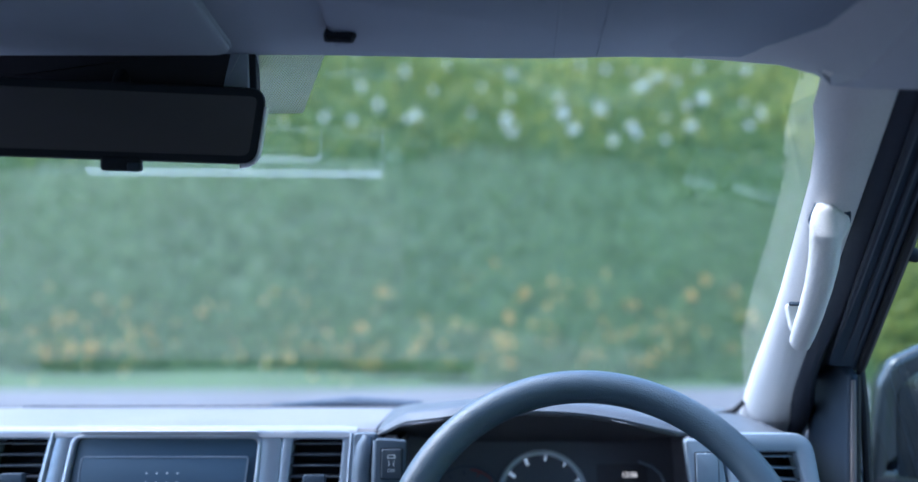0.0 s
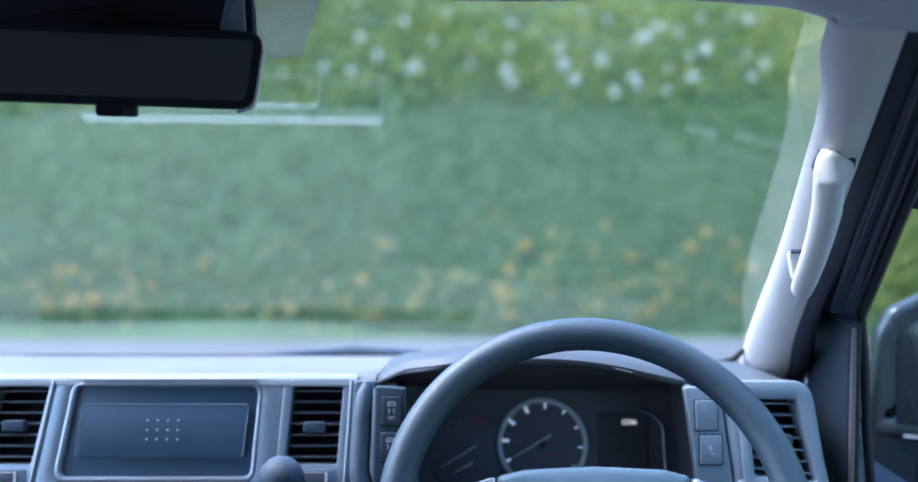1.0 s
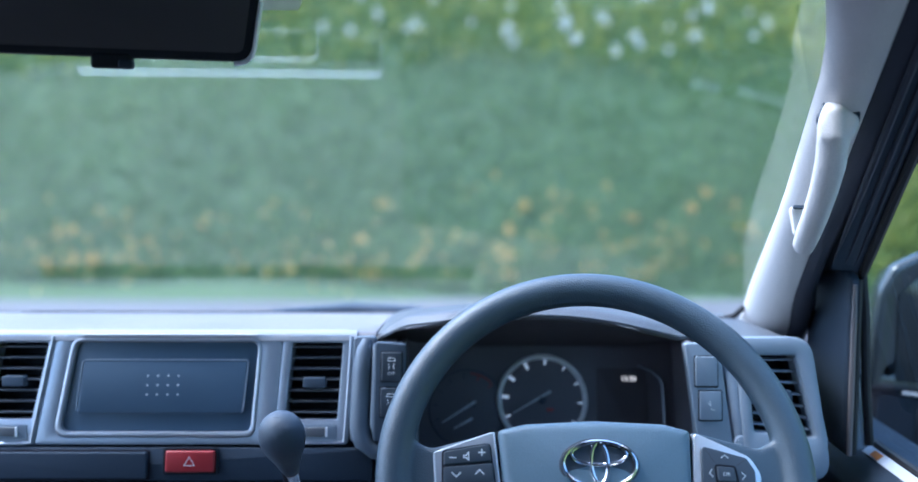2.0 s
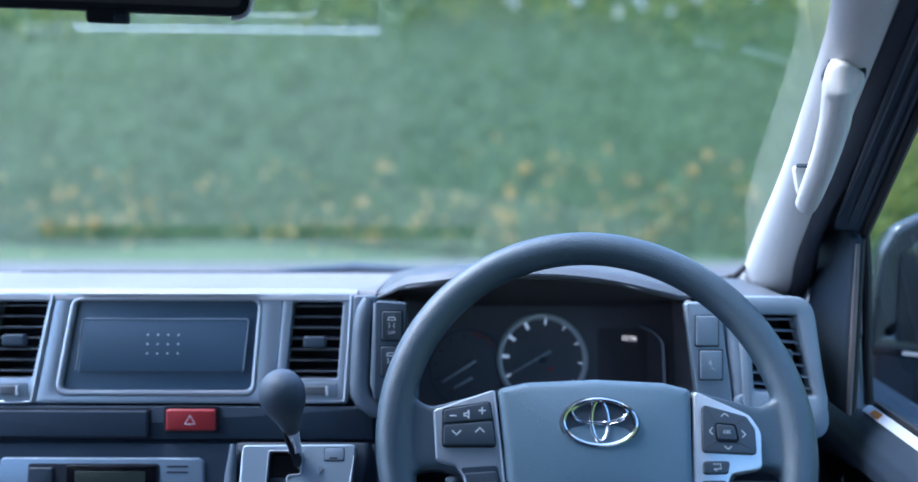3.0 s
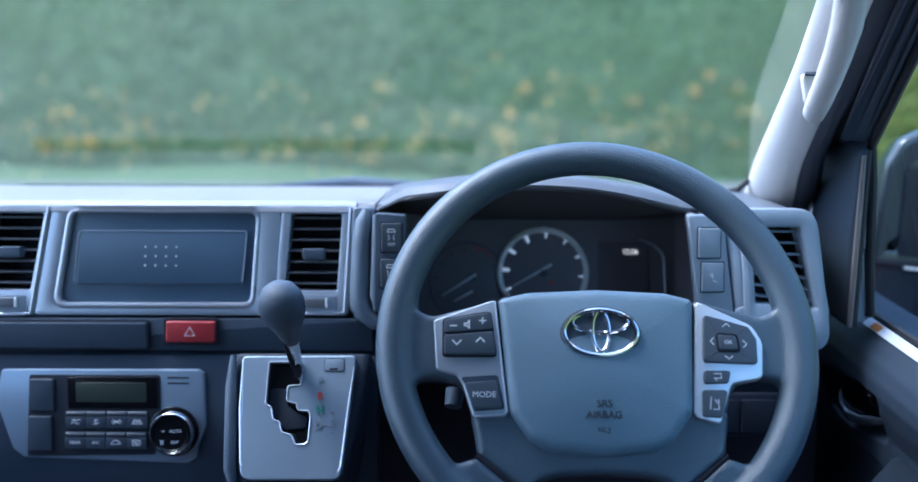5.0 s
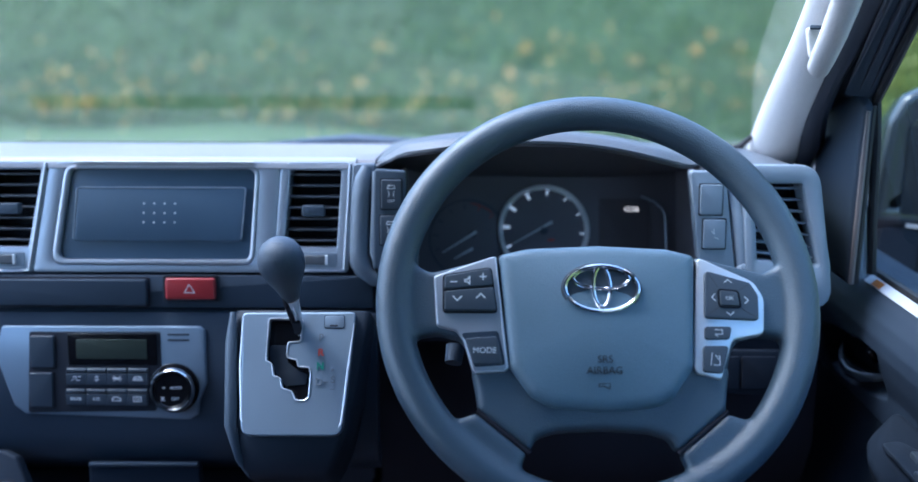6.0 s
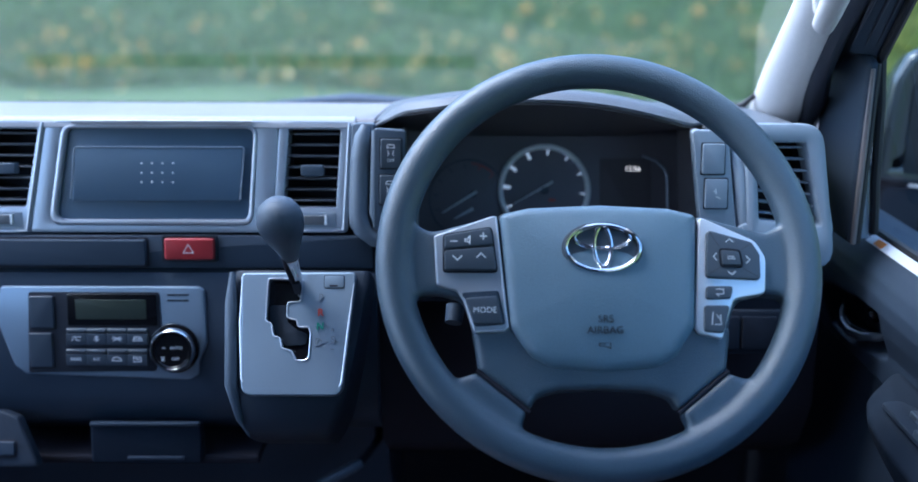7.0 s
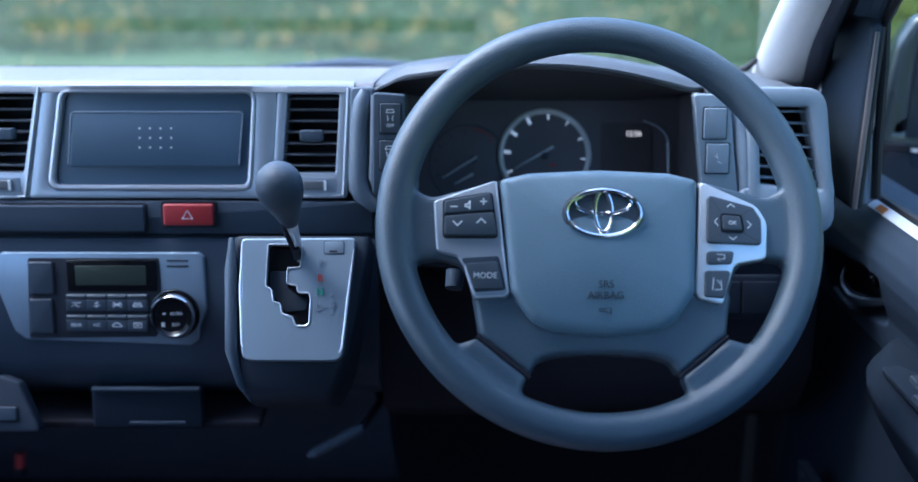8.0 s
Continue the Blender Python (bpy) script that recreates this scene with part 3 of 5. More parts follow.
# sail panel ahead of the glass
FSAIL = Matrix.Translation((0.412, 1.09, 1.39)) @ pose(0, 0, 0, 90, 0, -90)
sail = rounded([(-74, -100), (60, -100), (57, -79), (57, -4), (60, 90), (30, 101), (8, 92), (-36, 87), (-53, 76), (-61, 40), (-67, 1)], [4, 4, 6, 8, 8, 10, 8, 10, 12, 20, 20], 4)
part("sail_panel", plate(sail, 9, 6, -6, 5), DARK, door, at=FSAIL)
pane = part("pane", sheet(lambda y, z: Vector((glass_x(z) + 0.012, y, z)), span(-0.2, 1.16, 8), span(1.28, 1.78, 8)), SIDEGLASS, door, at=Matrix())
pane.visible_shadow = False
part("sail_edge", tube([(413, 1028, z) for z in (1292, 1350, 1420, 1474)], [3.0, 3.4, 3.4, 2.4], 8), BARMAT, door, "brown-grey edge of the mirror panel", at=Matrix())
part("division_gap", tube([(421, 1040, z) for z in (1290, 1350, 1420, 1478)], 5, 8), RUBBER, door, "black gap beside the mirror panel", at=Matrix())
part("division_bar", tube([(436 - 6 * k, 1062, 1290 + 62 * k) for k in range(4)], [7, 6.5, 6, 5], 10), POD, door, "grey bar of the fixed window", at=Matrix())
part("belt_seal", tube([(459, 1080, 1292), (459, 500, 1292), (459, -200, 1292)], [5, 5, 5], 8), RUBBER, door, "black belt seal under the glass", at=Matrix())

part("lug", tube([(402, 886, 1611), (409, 888, 1608), (415, 890, 1606)], [5, 7, 6], 10), BLACK, door, "black rubber lug on the window frame", at=Matrix())

# ---- dashboard ----
dash = thing("dashboard", pose(CX, 1.2, 1.0), "grey and charcoal van dashboard with silver centre panel", "dashboard")


def pad_z(y):
    return 1.4165 - 0.06 * max(0, y - 1.09) - 0.10 * max(0, y - 1.25)


def lip_z(x):
    t = abs(x - 0.07) / 0.2
    return max(1.404 + 0.042 * max(0.0, 1 - t ** 2.2), 1.4178)


def front_y(x):
    """The front edge of the pad: set back over the meter opening, where the hood takes over."""
    return 1.2 if -0.087 < x < 0.242 else (1.066 if x < 0 else 1.044)


def pad(x, v):
    back = screen_y(x, 1.375) - 0.004
    f = front_y(x)
    y = f + (back - f) * max(0, v)
    z = pad_z(y)
    if v < 0:
        y, z = f - 0.003, z - (0.003 if v > -1.5 else 0.006)
    z -= 0.012 * smoothstep(-0.60, -0.64, x) + 0.016 * smoothstep(0.335, 0.385, x)
    return Vector((x, y, z))


part("top_pad", sheet(pad, span(-0.98, -0.09, 40) + span(-0.085, 0.24, 16), [-2, -1, 0, 0.03, 0.1, 0.25, 0.4, 0.55, 0.7, 0.85, 1.0], 0.003), PAD, dash, at=Matrix())
# right end of the same pad, shaded by its darker colour
part("side_pad", sheet(pad, span(0.241, 0.374, 11), [-2, -1, 0, 0.03, 0.1, 0.25, 0.4, 0.55, 0.7, 0.85, 1.0], 0.003), PADSHADE, dash, at=Matrix())


def hood(x, v):
    """The hood: highest just behind its lip, sinking into the pad towards the screen."""
    front = 1.018 + 0.04 * smoothstep(0.55, 1.0, abs(x - 0.088) / 0.180)
    y = front + (1.30 - front) * v
    base = pad_z(max(y, 1.068))
    side = abs(x - 0.088) / 0.180
    tuck = max(smoothstep(0.93, 1.0, side), smoothstep(0.9, 1.0, v))
    rise = max(0.0, lip_z(x) - 1.4165) * (1 - v ** 1.6) + 0.004 * smoothstep(0, 0.05, v) * (1 - v)
    roll = 0.003 * (1 - min(1, v / 0.05)) ** 2 if v < 0.05 else 0.0
    return Vector((x, y, base + 0.0012 + rise * smoothstep(1.0, 0.8, side) - 0.006 * tuck - roll))


part("meter_hood", sheet(hood, span(-0.092, 0.268, 40), [0, 0.01, 0.02, 0.035, 0.05, 0.1, 0.17, 0.2, 0.35, 0.5, 0.65, 0.8, 0.9, 1.0], 0.003), PADSHADE, dash, "grey hood over the instruments", at=Matrix())
# dark cavity behind the hood lip
part("meter_cavity", sheet(lambda x, v: Vector((x, 1.022 + 0.04 * smoothstep(0.55, 1.0, abs(x - 0.088) / 0.180) + 0.17 * v, (lip_z(x) - 0.006) * (1 - v) + 1.378 * v)), span(-0.095, 0.262, 24), span(0, 1, 4), 0.002), HOODIN, dash, at=Matrix())
for x0, x1 in ((-0.066, -0.062), (0.258, 0.262)):
    bm = bmesh.new()
    bmesh.ops.create_cube(bm, size=1)
    bmesh.ops.scale(bm, vec=(x1 - x0, 0.16, 0.15), verts=bm.verts)
    part("cavity_side", bm, DIALFACE, dash, at=Matrix.Translation(((x0 + x1) / 2, 1.115, 1.318)))
part("meter_sill", sheet(lambda x, y: Vector((x, y, 1.236 + (y - 1.03) * 0.10)), span(-0.09, 0.285, 2), span(1.03, 1.2, 2), 0.01), BLACK, dash, at=Matrix())

# defroster slots along the screen
def defrost_strip(x0, x1, half, z, thick):
    """A strip on the pad that bows towards the screen in its middle."""
    return sheet(lambda x, v: Vector((x, 1.372 - 0.20 * (x - CX) ** 2 + v, pad_z(1.372 - 0.20 * (x - CX) ** 2 + v) + z)), span(x0, x1, 24), (-half, -half * 0.5, half * 0.5, half), thick)


defrost = part("defroster", defrost_strip(CX - 0.312, CX + 0.312, 0.0115, 0.0016, 0.003), PAD, dash, at=Matrix())
for x0, x1 in ((CX - 0.302, CX - 0.003), (CX + 0.003, CX + 0.302)):
    part("slot", defrost_strip(x0, x1, 0.0095, 0.0024, 0.0008), BLACK, defrost, "dark defroster slot", at=Matrix())

# lower body of the dash, one moulding across the cab
LOW = [(1.115, 1.395), (1.095, 1.266), (1.034, 1.256), (1.030, 1.250), (1.012, 1.125), (1.020, 1.095), (1.06, 1.062), (1.13, 1.045), (1.16, 0.95), (1.30, 0.80), (1.42, 0.80), (1.42, 1.36)]


def extrude_x(profile, x0, x1, material, name, label=""):
    lev = [[Vector((x, y, z)) * 1000 for y, z in profile] for x in span(x0, x1, 1)]
    return part(name, rings(lev, True, back=True), material, dash, label, at=Matrix())


extrude_x(LOW, -0.98, -0.088, DARK, "lower_body")
# darker than lower_body: shade low in the cab put into the colour
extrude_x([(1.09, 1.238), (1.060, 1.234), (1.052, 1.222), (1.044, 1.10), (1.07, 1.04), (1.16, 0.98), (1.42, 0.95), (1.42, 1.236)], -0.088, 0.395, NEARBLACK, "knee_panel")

# silver centre panel with display cover and two air vents
FA = panel(0, 1.060, 1.410, SLOPE)
BROW = [(-3.5, -3), (-3.5, 1.2), (-2, 2.6), (2, 2.2), (5.5, 0.6), (8, -2.5), (9.2, -7), (9.2, -14), (2, -14)]


def brow(u0, u1, profile, material, at, name, lean=0.0):
    """A rounded upper moulding along the top of a dash face."""
    return part(name, rings([[(u + lean * v, v, z) for v, z in profile] for u in (u0, u0 + 2, u1 - 2, u1)], True, back=True), material, dash, at=at)


brow(-541, -110, BROW, BROWMAT, FA, "panel_brow")
# two strips added to put bright lines into the windscreen's reflection
part("reflection_strip", plate(rounded(box(-126, -7, 174, 7), 2), 1.2, 0.4), PALE, dash, "added pale strip that feeds the windscreen reflection", at=pose(-0.294, 1.0725, 1.4157, -2, 0, 0))
part("reflection_strip", plate(rounded(box(-95, -2, 95, 2), 1), 1.0, 0.3), PALE, dash, at=pose(-0.312, 1.0565, 1.4150, 2, 0, 0))


def bezel(name, outer, inner, depth, bevel, z, material, parent, at, label="", n=6, r=(13, 9), back=None):
    return part(name, hollow(rounded(outer, r[0], n), rounded(inner, r[1], n), depth, bevel, z, back), material, parent, label, at)


disp_in = [(-428, -99), (-224, -99), (-216, -3), (-411, -3)]
disp_out = [(-436, -105), (-219, -105), (-211, 1), (-417, 1)]
rv_in = [(-187, -86), (-131, -86), (-125, -4), (-179, -4)]
lv_in = [(-515, -86), (-459, -86), (-442, -4), (-497, -4)]
for pts in ([(-210, -111), (-190, -111), (-181, 3), (-203, 3)], [(-457, -111), (-443, -111), (-420, 3), (-440, 3)]):
    part("panel_backing", plate(rounded(pts, 2), 6, 2, -8), POD, dash, at=FA)
# panel field between the openings: four silver mouldings that butt against the bezels
part("silver_panel", hollow(rounded([(-455, -113), (-199, -113), (-189, 5), (-433, 5)], [3, 3, 16, 16], 6), rounded(disp_out, 13, 6), 6, 1.5, -4, -16), SILVER, dash, at=FA)
bezel("screen_bezel", disp_out, disp_in, 7.5, 2.6, -4, BEZELMAT, dash, FA, "bright silver screen surround", back=-16)
cover = part("screen_cover", plate(rounded(disp_in, 9, 6), 7, 1, -9), FACIA, dash, "blue-grey blanking cover with a grid of dots", at=FA)
part("raised_field", plate(rounded([(-410, -80), (-233, -80), (-226, -22), (-404, -22)], 3, 3), 5.0, 1.6, -2.4), FACIA, cover, at=FA)
# paler bead paints the highlight along the raised field's top and sides
part("field_edge", tube([(-411, -77, 2.0), (-405, -24.5, 2.2), (-402, -22.5, 2.2), (-229, -22.5, 2.2), (-226.5, -25, 2.2), (-232, -77, 2.0)], 0.9, 6), POD, cover, at=FA)
for r in range(3):
    for c in range(4):
        part("dot", plate(ellipse(-334.5 + 11 * c - 0.4 * r, -39.5 - 10 * r, 1.1, 1.1, 8), 0.9, 0.4, 2.3, 1), PRINT, cover, at=FA)


def vent(outer, inner, name, at, slats, parent, knob_at, label, tray=None, material=SILVER, corner=5, blade=SLAT, soft=1.6):
    """An air vent: frame, dark throat, horizontal slats and a sliding knob."""
    v = part(name, hollow(rounded(outer, corner, 5), rounded(inner, 3, 5), 2.4 + soft * 2.25, soft, -4, -22), material, parent, label, at)
    part("throat", plate(rounded([Vector(p) for p in inner], 3, 5), 2, 0.5, -40), BLACK, v, at=at)
    part("throat_wall", hollow(rounded([Vector(p) * 1.0 for p in inset([Vector(q) for q in inner], -1.2)], 3, 5), rounded(inner, 3, 5), 20, 0.2, -40, -40), BLACK, v, at=at)
    bl, br, tr, tl = (Vector(p) for p in inner)
    for i in range(slats):
        f = (i + 0.6) / slats
        a, b = bl.lerp(tl, f), br.lerp(tr, f)
        part("slat", plate(rounded([(a.x - 0.5, a.y - 1.1), (b.x + 0.5, b.y - 1.1), (b.x + 0.5, b.y + 1.1), (a.x - 0.5, a.y + 1.1)], 0.5, 2), 22, 0.8, -26), blade, v, at=at)
    kx, ky = knob_at
    part("knob", plate(rounded(box(kx - 12, ky - 6, kx + 12, ky + 6), 3), 10, 1.6, -6), SURROUND, v, "slate slider knob", at=at)
    if tray:
        (x0, y0, x1, y1) = tray
        part("wheel_tray", plate(rounded(box(x0, y0, x1, y1), 2), 1.5, 0.6, 1.2), POD, v, at=at)
        part("thumb_wheel", plate(rounded(box(x0 + 24, y0 + 3, x1 - 10, y1 - 3), 1.5), 4, 1.2, 1.5), SLAT, v, at=at)
        part("wheel_mark", plate(box(x1 - 12, y0 + 3, x1 - 9.5, y1 - 3), 4.2, 0.3, 1.5, 1), PRINT, v, at=at)
    return v


vent([(-199, -113), (-119, -113), (-112, 5), (-189, 5)], rv_in, "air_vent", FA, 7, dash, (-155.5, -47), "silver-framed air vent with dark slats", (-189, -107, -131, -91), corner=[5, 6, 9, 14])
vent([(-530, -113), (-455, -113), (-433, 5), (-510, 5)], lv_in, "air_vent", FA, 7, dash, (-479, -45.5), "silver-framed air vent with dark slats", (-516, -107, -463, -91), corner=[6, 5, 14, 9])
# bright edges along the vent openings
for pts in ([(-116, 3), (-123, -109), (-131, -111), (-196, -111)], [(-437, 3), (-459, -111), (-466, -112), (-520, -112)]):
    part("bright_edge", tube([(x, y, 2.2) for x, y in pts], 1.6, 8), BEZELMAT, dash, at=FA)
# dark strip with drawer and hazard switch
FD = panel(0, 1.054, 1.410, SLOPE)
part("drawer_gap", plate(rounded(box(-562, -149, -330, -117), 3), 4.6, 0.4, -6), NEARBLACK, dash, at=FD)
part("drawer_front", plate(rounded(box(-560, -147, -332, -119), 3), 7, 1.6, -2), DARK, dash, "shut charcoal drawer", at=FD)
part("strip", plate(rounded([(-560, -150), (-92, -150), (-92, -115), (-560, -115)], 1.5), 6, 1.5, -8), DARK, dash, at=FD)
hazard = part("hazard_switch", plate(rounded(box(-312, -140, -259, -117), 3), 9, 2.4, -3), RED, dash, "red hazard light switch", at=FD)
part("switch_surround", hollow(rounded(box(-315, -143, -256, -114), 4), rounded(box(-312, -140, -259, -117), 3), 6, 1, -3), BLACK, dash, at=FD)
mark("triangle", [[(-291.5, -132.5), (-286, -123.5), (-280.5, -132.5), (-291.5, -132.5)]], 0.75, PRINT, hazard, FD, 5.8)

# climate controls
FB = panel(0, 1.027, 1.231, SLOPE)
clim = part("climate_panel", plate(rounded([(-488, 12), (-496, -20), (-478, -74), (-466, -84), (-290, -90), (-280, -84), (-279, -70), (-270, -50), (-271, 8), (-277, 12)], [5, 6, 6, 6, 6, 4, 4, 8, 5, 4], 3), 9, 2.5, -6), SILVERSHADE, dash, "silver climate control panel", at=FB)
part("key_field", plate(rounded([(-462, -82), (-325, -80), (-318, -42), (-319, 6), (-458, 6)], 3), 1.6, 0.6, 2.5), BLACK, clim, at=FB)
for x0, y0, x1, y1 in ((-457, -33, -431, 2), (-459, -76, -434, -38)):
    part("button_gap", plate(rounded(box(x0 - 1.2, y0 - 1.2, x1 + 1.2, y1 + 1.2), 3), 0.5, 0.2, 4.0), NEARBLACK, clim, at=FB)
    part("button", plate(rounded(box(x0, y0, x1, y1), 2.5), 3.5, 1.4, 3.5, dome=0.8), CLIMKEY, clim, at=FB)
lcd = part("lcd", plate(rounded(box(-417, -30, -322, 4), 1.5), 1.5, 0.4, 3.6), GLOSS, clim, at=FB)
part("lcd_window", plate(rounded(box(-408, -23, -333, -2), 1), 0.6, 0.2, 5.2), LCD, lcd, "grey-green display, blank", at=FB)
ICONS = [[[(-4, 2), (0, 2), (0, -2), (4, -2)], [(-5, -2), (-2, 0)], [(2, 2), (5, 2)]], [[(-3, -2), (3, -1)], [(-2, 1), (2, 2.5)], [(0, -3), (0, 3)]],
         [[(-4, -2.5), (4, 2.5)], [(-4, 2.5), (4, -2.5)], [(-5, 0), (5, 0)]], [[(-5, -2), (5, -2), (3, 2), (-3, 2), (-5, -2)], [(-3, 0), (3, 0)]],
         None, None, [[(-5, -1.5), (5, -1.5), (4, 0.5), (1, 2.5), (-2, 2.5), (-5, 0), (-5, -1.5)]], [[(-4, -2.5), (4, -2.5), (4, 2.5), (-4, 2.5), (-4, -2.5)], [(-2, 0), (2, 0)]]]
for i in range(8):
    cx, cy = -408.5 + 21.8 * (i % 4) - 1.0 * (i // 4), -43.0 - 22.5 * (i // 4)
    key = part("button", plate(rounded(box(cx - 10.8, cy - 8, cx + 10.8, cy + 4.5), 0.8, 2), 3, 0.7, 3.8), CLIMKEY, clim, at=FB)
    part("key_lip", plate(rounded(box(cx - 10.8, cy + 5, cx + 10.8, cy + 10), 1.0, 2), 3.6, 1.8, 3.4), KEYPLASTIC, key, at=FB)
    if ICONS[i]:
        mark("icon", [[(cx + x, cy + y - 1) for x, y in s] for s in ICONS[i]], 0.65, PRINT, key, FB, 6.8)
    else:
        words("lettering", "REAR" if i == 4 else "A/C", 5, PRINT, key, FB, cx, cy - 1, 6.9)
FDIAL = FB @ Matrix.Translation((-0.305, -0.055, 0.003))
part("dial_seat", plate(ellipse(0, 0, 27, 27, 40), 3, 1, -1), GLOSS, clim, at=FDIAL)
dial = part("dial", lathe([(23.5, 0), (23.5, 10), (22.5, 12), (20, 12.6), (18, 12.2), (17.5, 11.6), (4, 11.4)], 40), GLOSS, clim, "black rotary control with bright rim", at=FDIAL)
part("dial_ring", rings([[(r * math.cos(a), r * math.sin(a), z) for a in (2 * math.pi * i / 40 for i in range(40))] for r, z in ((23.7, 8), (24.2, 9), (23.6, 11), (22, 12.9), (20.4, 12.9), (20, 12.3))], False), CHROME, dial, at=FDIAL)
words("lettering", "AUTO", 4.6, PRINT, dial, FDIAL, 5, 3, 11.8)
words("lettering", "OFF", 4.6, PRINT, dial, FDIAL, 4, -9, 11.8)
mark("icon", [[(-9, 3), (-7, 3)], [(-11, -11), (-8, -7)], [(-8, -11), (-11, -7)]], 0.9, PRINT, dial, FDIAL, 11.6)
for y in (3, -3):
    part("slit", plate(box(-311, y - 0.9, -288, y + 0.9), 0.5, 0.1, 2.9, 1), BLACK, clim, at=FB)

# shift gate console
FC = panel(0, 0.965, 1.268, 0.55)
def console_ring(u, v, z):
    """One level of the gate console: u half-width trim, v height, z lean towards the cabin."""
    l, r = -229 + u, -91 - 0.085 * (3 - v) * 1.6 - u
    return [(l, v, -133), (l, v, z - 9), (l + 2.5, v, z - 3), (l + 8, v, z), (r - 8, v, z), (r - 2.5, v, z - 3), (r, v, z - 9), (r, v, -133)]


# console colour darkened to carry the shade below the dash
part("gate_console", rings([console_ring(*q) for q in ((3, 16, -18), (1, 15, -12), (0, 11, -9.5), (0, -20, -9.5), (1, -70, -9.5), (4, -106, -9.5), (6, -116, -10.5), (9, -128, -15), (13, -141, -21), (17, -149, -36), (20, -153, -56), (22, -154, -80))], True, back=True), CONSOLEMAT, dash, at=FC)
# lighter bead: the lit fillet on the console's left is put into colour
for pts in ([(-228, 12), (-228, -20), (-224, -100), (-216, -132), (-209, -148)],):
    part("console_edge", tube([(x, y, -6 - (0.012 * (y + 100) ** 2 if y < -100 else 0)) for x, y in pts], [3, 6, 6, 4, 1], 12), SURROUND, dash, at=FC)
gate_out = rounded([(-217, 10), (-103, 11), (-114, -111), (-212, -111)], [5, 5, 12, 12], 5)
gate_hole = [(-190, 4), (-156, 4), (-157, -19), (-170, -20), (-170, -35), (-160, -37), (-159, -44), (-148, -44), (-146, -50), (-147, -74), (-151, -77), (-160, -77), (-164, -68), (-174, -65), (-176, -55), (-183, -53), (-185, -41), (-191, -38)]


def slotted_plate(outer, hole, depth, bevel, z):
    """A plate with a rounded edge and a hole right through it."""
    bm = rings([lift(outer, z), lift(outer, z + depth - bevel), lift(inset(outer, bevel * 0.3), z + depth - bevel * 0.3)], False)
    loops = []
    for pts in (inset(outer, bevel), hole):
        ring = [bm.verts.new(Vector((p[0], p[1], z + depth)) * MM) for p in pts]
        loops.append([bm.edges.new((ring[k - 1], ring[k])) for k in range(len(ring))])
    top = loops[0] + loops[1]
    bmesh.ops.triangle_fill(bm, edges=top, use_beauty=True)
    rings([lift(inset(outer, bevel * 0.3), z + depth - bevel * 0.3), lift(inset(outer, bevel), z + depth)], False, bm)
    rings([lift(hole, z + depth), lift(hole, z)], False, bm)
    bmesh.ops.remove_doubles(bm, verts=bm.verts, dist=1e-6)
    return bm


gate = part("gate_plate", slotted_plate(gate_out, rounded(gate_hole, 3.0, 3), 12, 1.6, -9), SILVERSHADE, dash, "silver shift gate plate in a shaded tone", at=FC, smooth=False)
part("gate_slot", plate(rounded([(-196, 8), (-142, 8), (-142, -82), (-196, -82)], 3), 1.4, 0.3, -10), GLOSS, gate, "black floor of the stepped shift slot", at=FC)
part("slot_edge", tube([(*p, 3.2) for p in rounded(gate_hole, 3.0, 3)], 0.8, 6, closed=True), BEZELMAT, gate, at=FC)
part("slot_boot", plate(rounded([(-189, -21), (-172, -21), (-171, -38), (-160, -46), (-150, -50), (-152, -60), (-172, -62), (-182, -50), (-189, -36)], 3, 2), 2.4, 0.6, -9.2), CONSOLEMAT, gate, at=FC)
# tapered bright beads paint the highlights on the plate's side bevels
part("bright_edge", tube([(-216, 6, 2.2), (-216, -40, 2.2), (-212, -94, 2.2), (-208, -104, 2)], [0.6, 1.2, 1.2, 0.5], 8), BRIGHT, gate, at=FC)
part("bright_edge", tube([(-119, -106, 2), (-114.5, -98, 2.2), (-110, -50, 2.2), (-105, 0, 2.2)], [0.6, 1.6, 1.6, 0.8], 8), BRIGHT, gate, at=FC)
part("release_cover", plate(rounded(box(-134, -5, -115, 7), 2), 0.9, 0.4, 2.8), SILVERSHADE, gate, at=FC)
part("release_slot", plate(rounded(box(-129, -4, -121, -2.2), 0.6), 0.4, 0.1, 3.5), NEARBLACK, gate, at=FC)
part("cover_edge", hollow(rounded(box(-134.8, -5.8, -114.2, 7.8), 2.4), rounded(box(-134, -5, -115, 7), 2), 0.7, 0.2, 2.8), DARK, gate, at=FC)
for ch, x, y, m in (("P", -137, -15, PRINTGREY), ("R", -137, -30, PRINTRED), ("N", -137, -43.5, PRINTGREEN), ("D", -138, -59, PRINTGREY), ("S", -124, -57, PRINTGREY)):
    words("lettering", ch, 9.5, m, gate, FC, x, y, 3.6, thick=0.4, bold=0.35)
for a, b in (((-133, -59), (-129, -59)), ((-126, -66), (-123, -66))):
    mark("dash_mark", [[a, b]], 0.9, PRINTGREY, gate, FC, 3.1)
part("gate_lamp", plate(ellipse(-125, -47, 1.7, 1.7, 12), 0.6, 0.2, 3.0, 1), PRINTGREY, gate, at=FC)

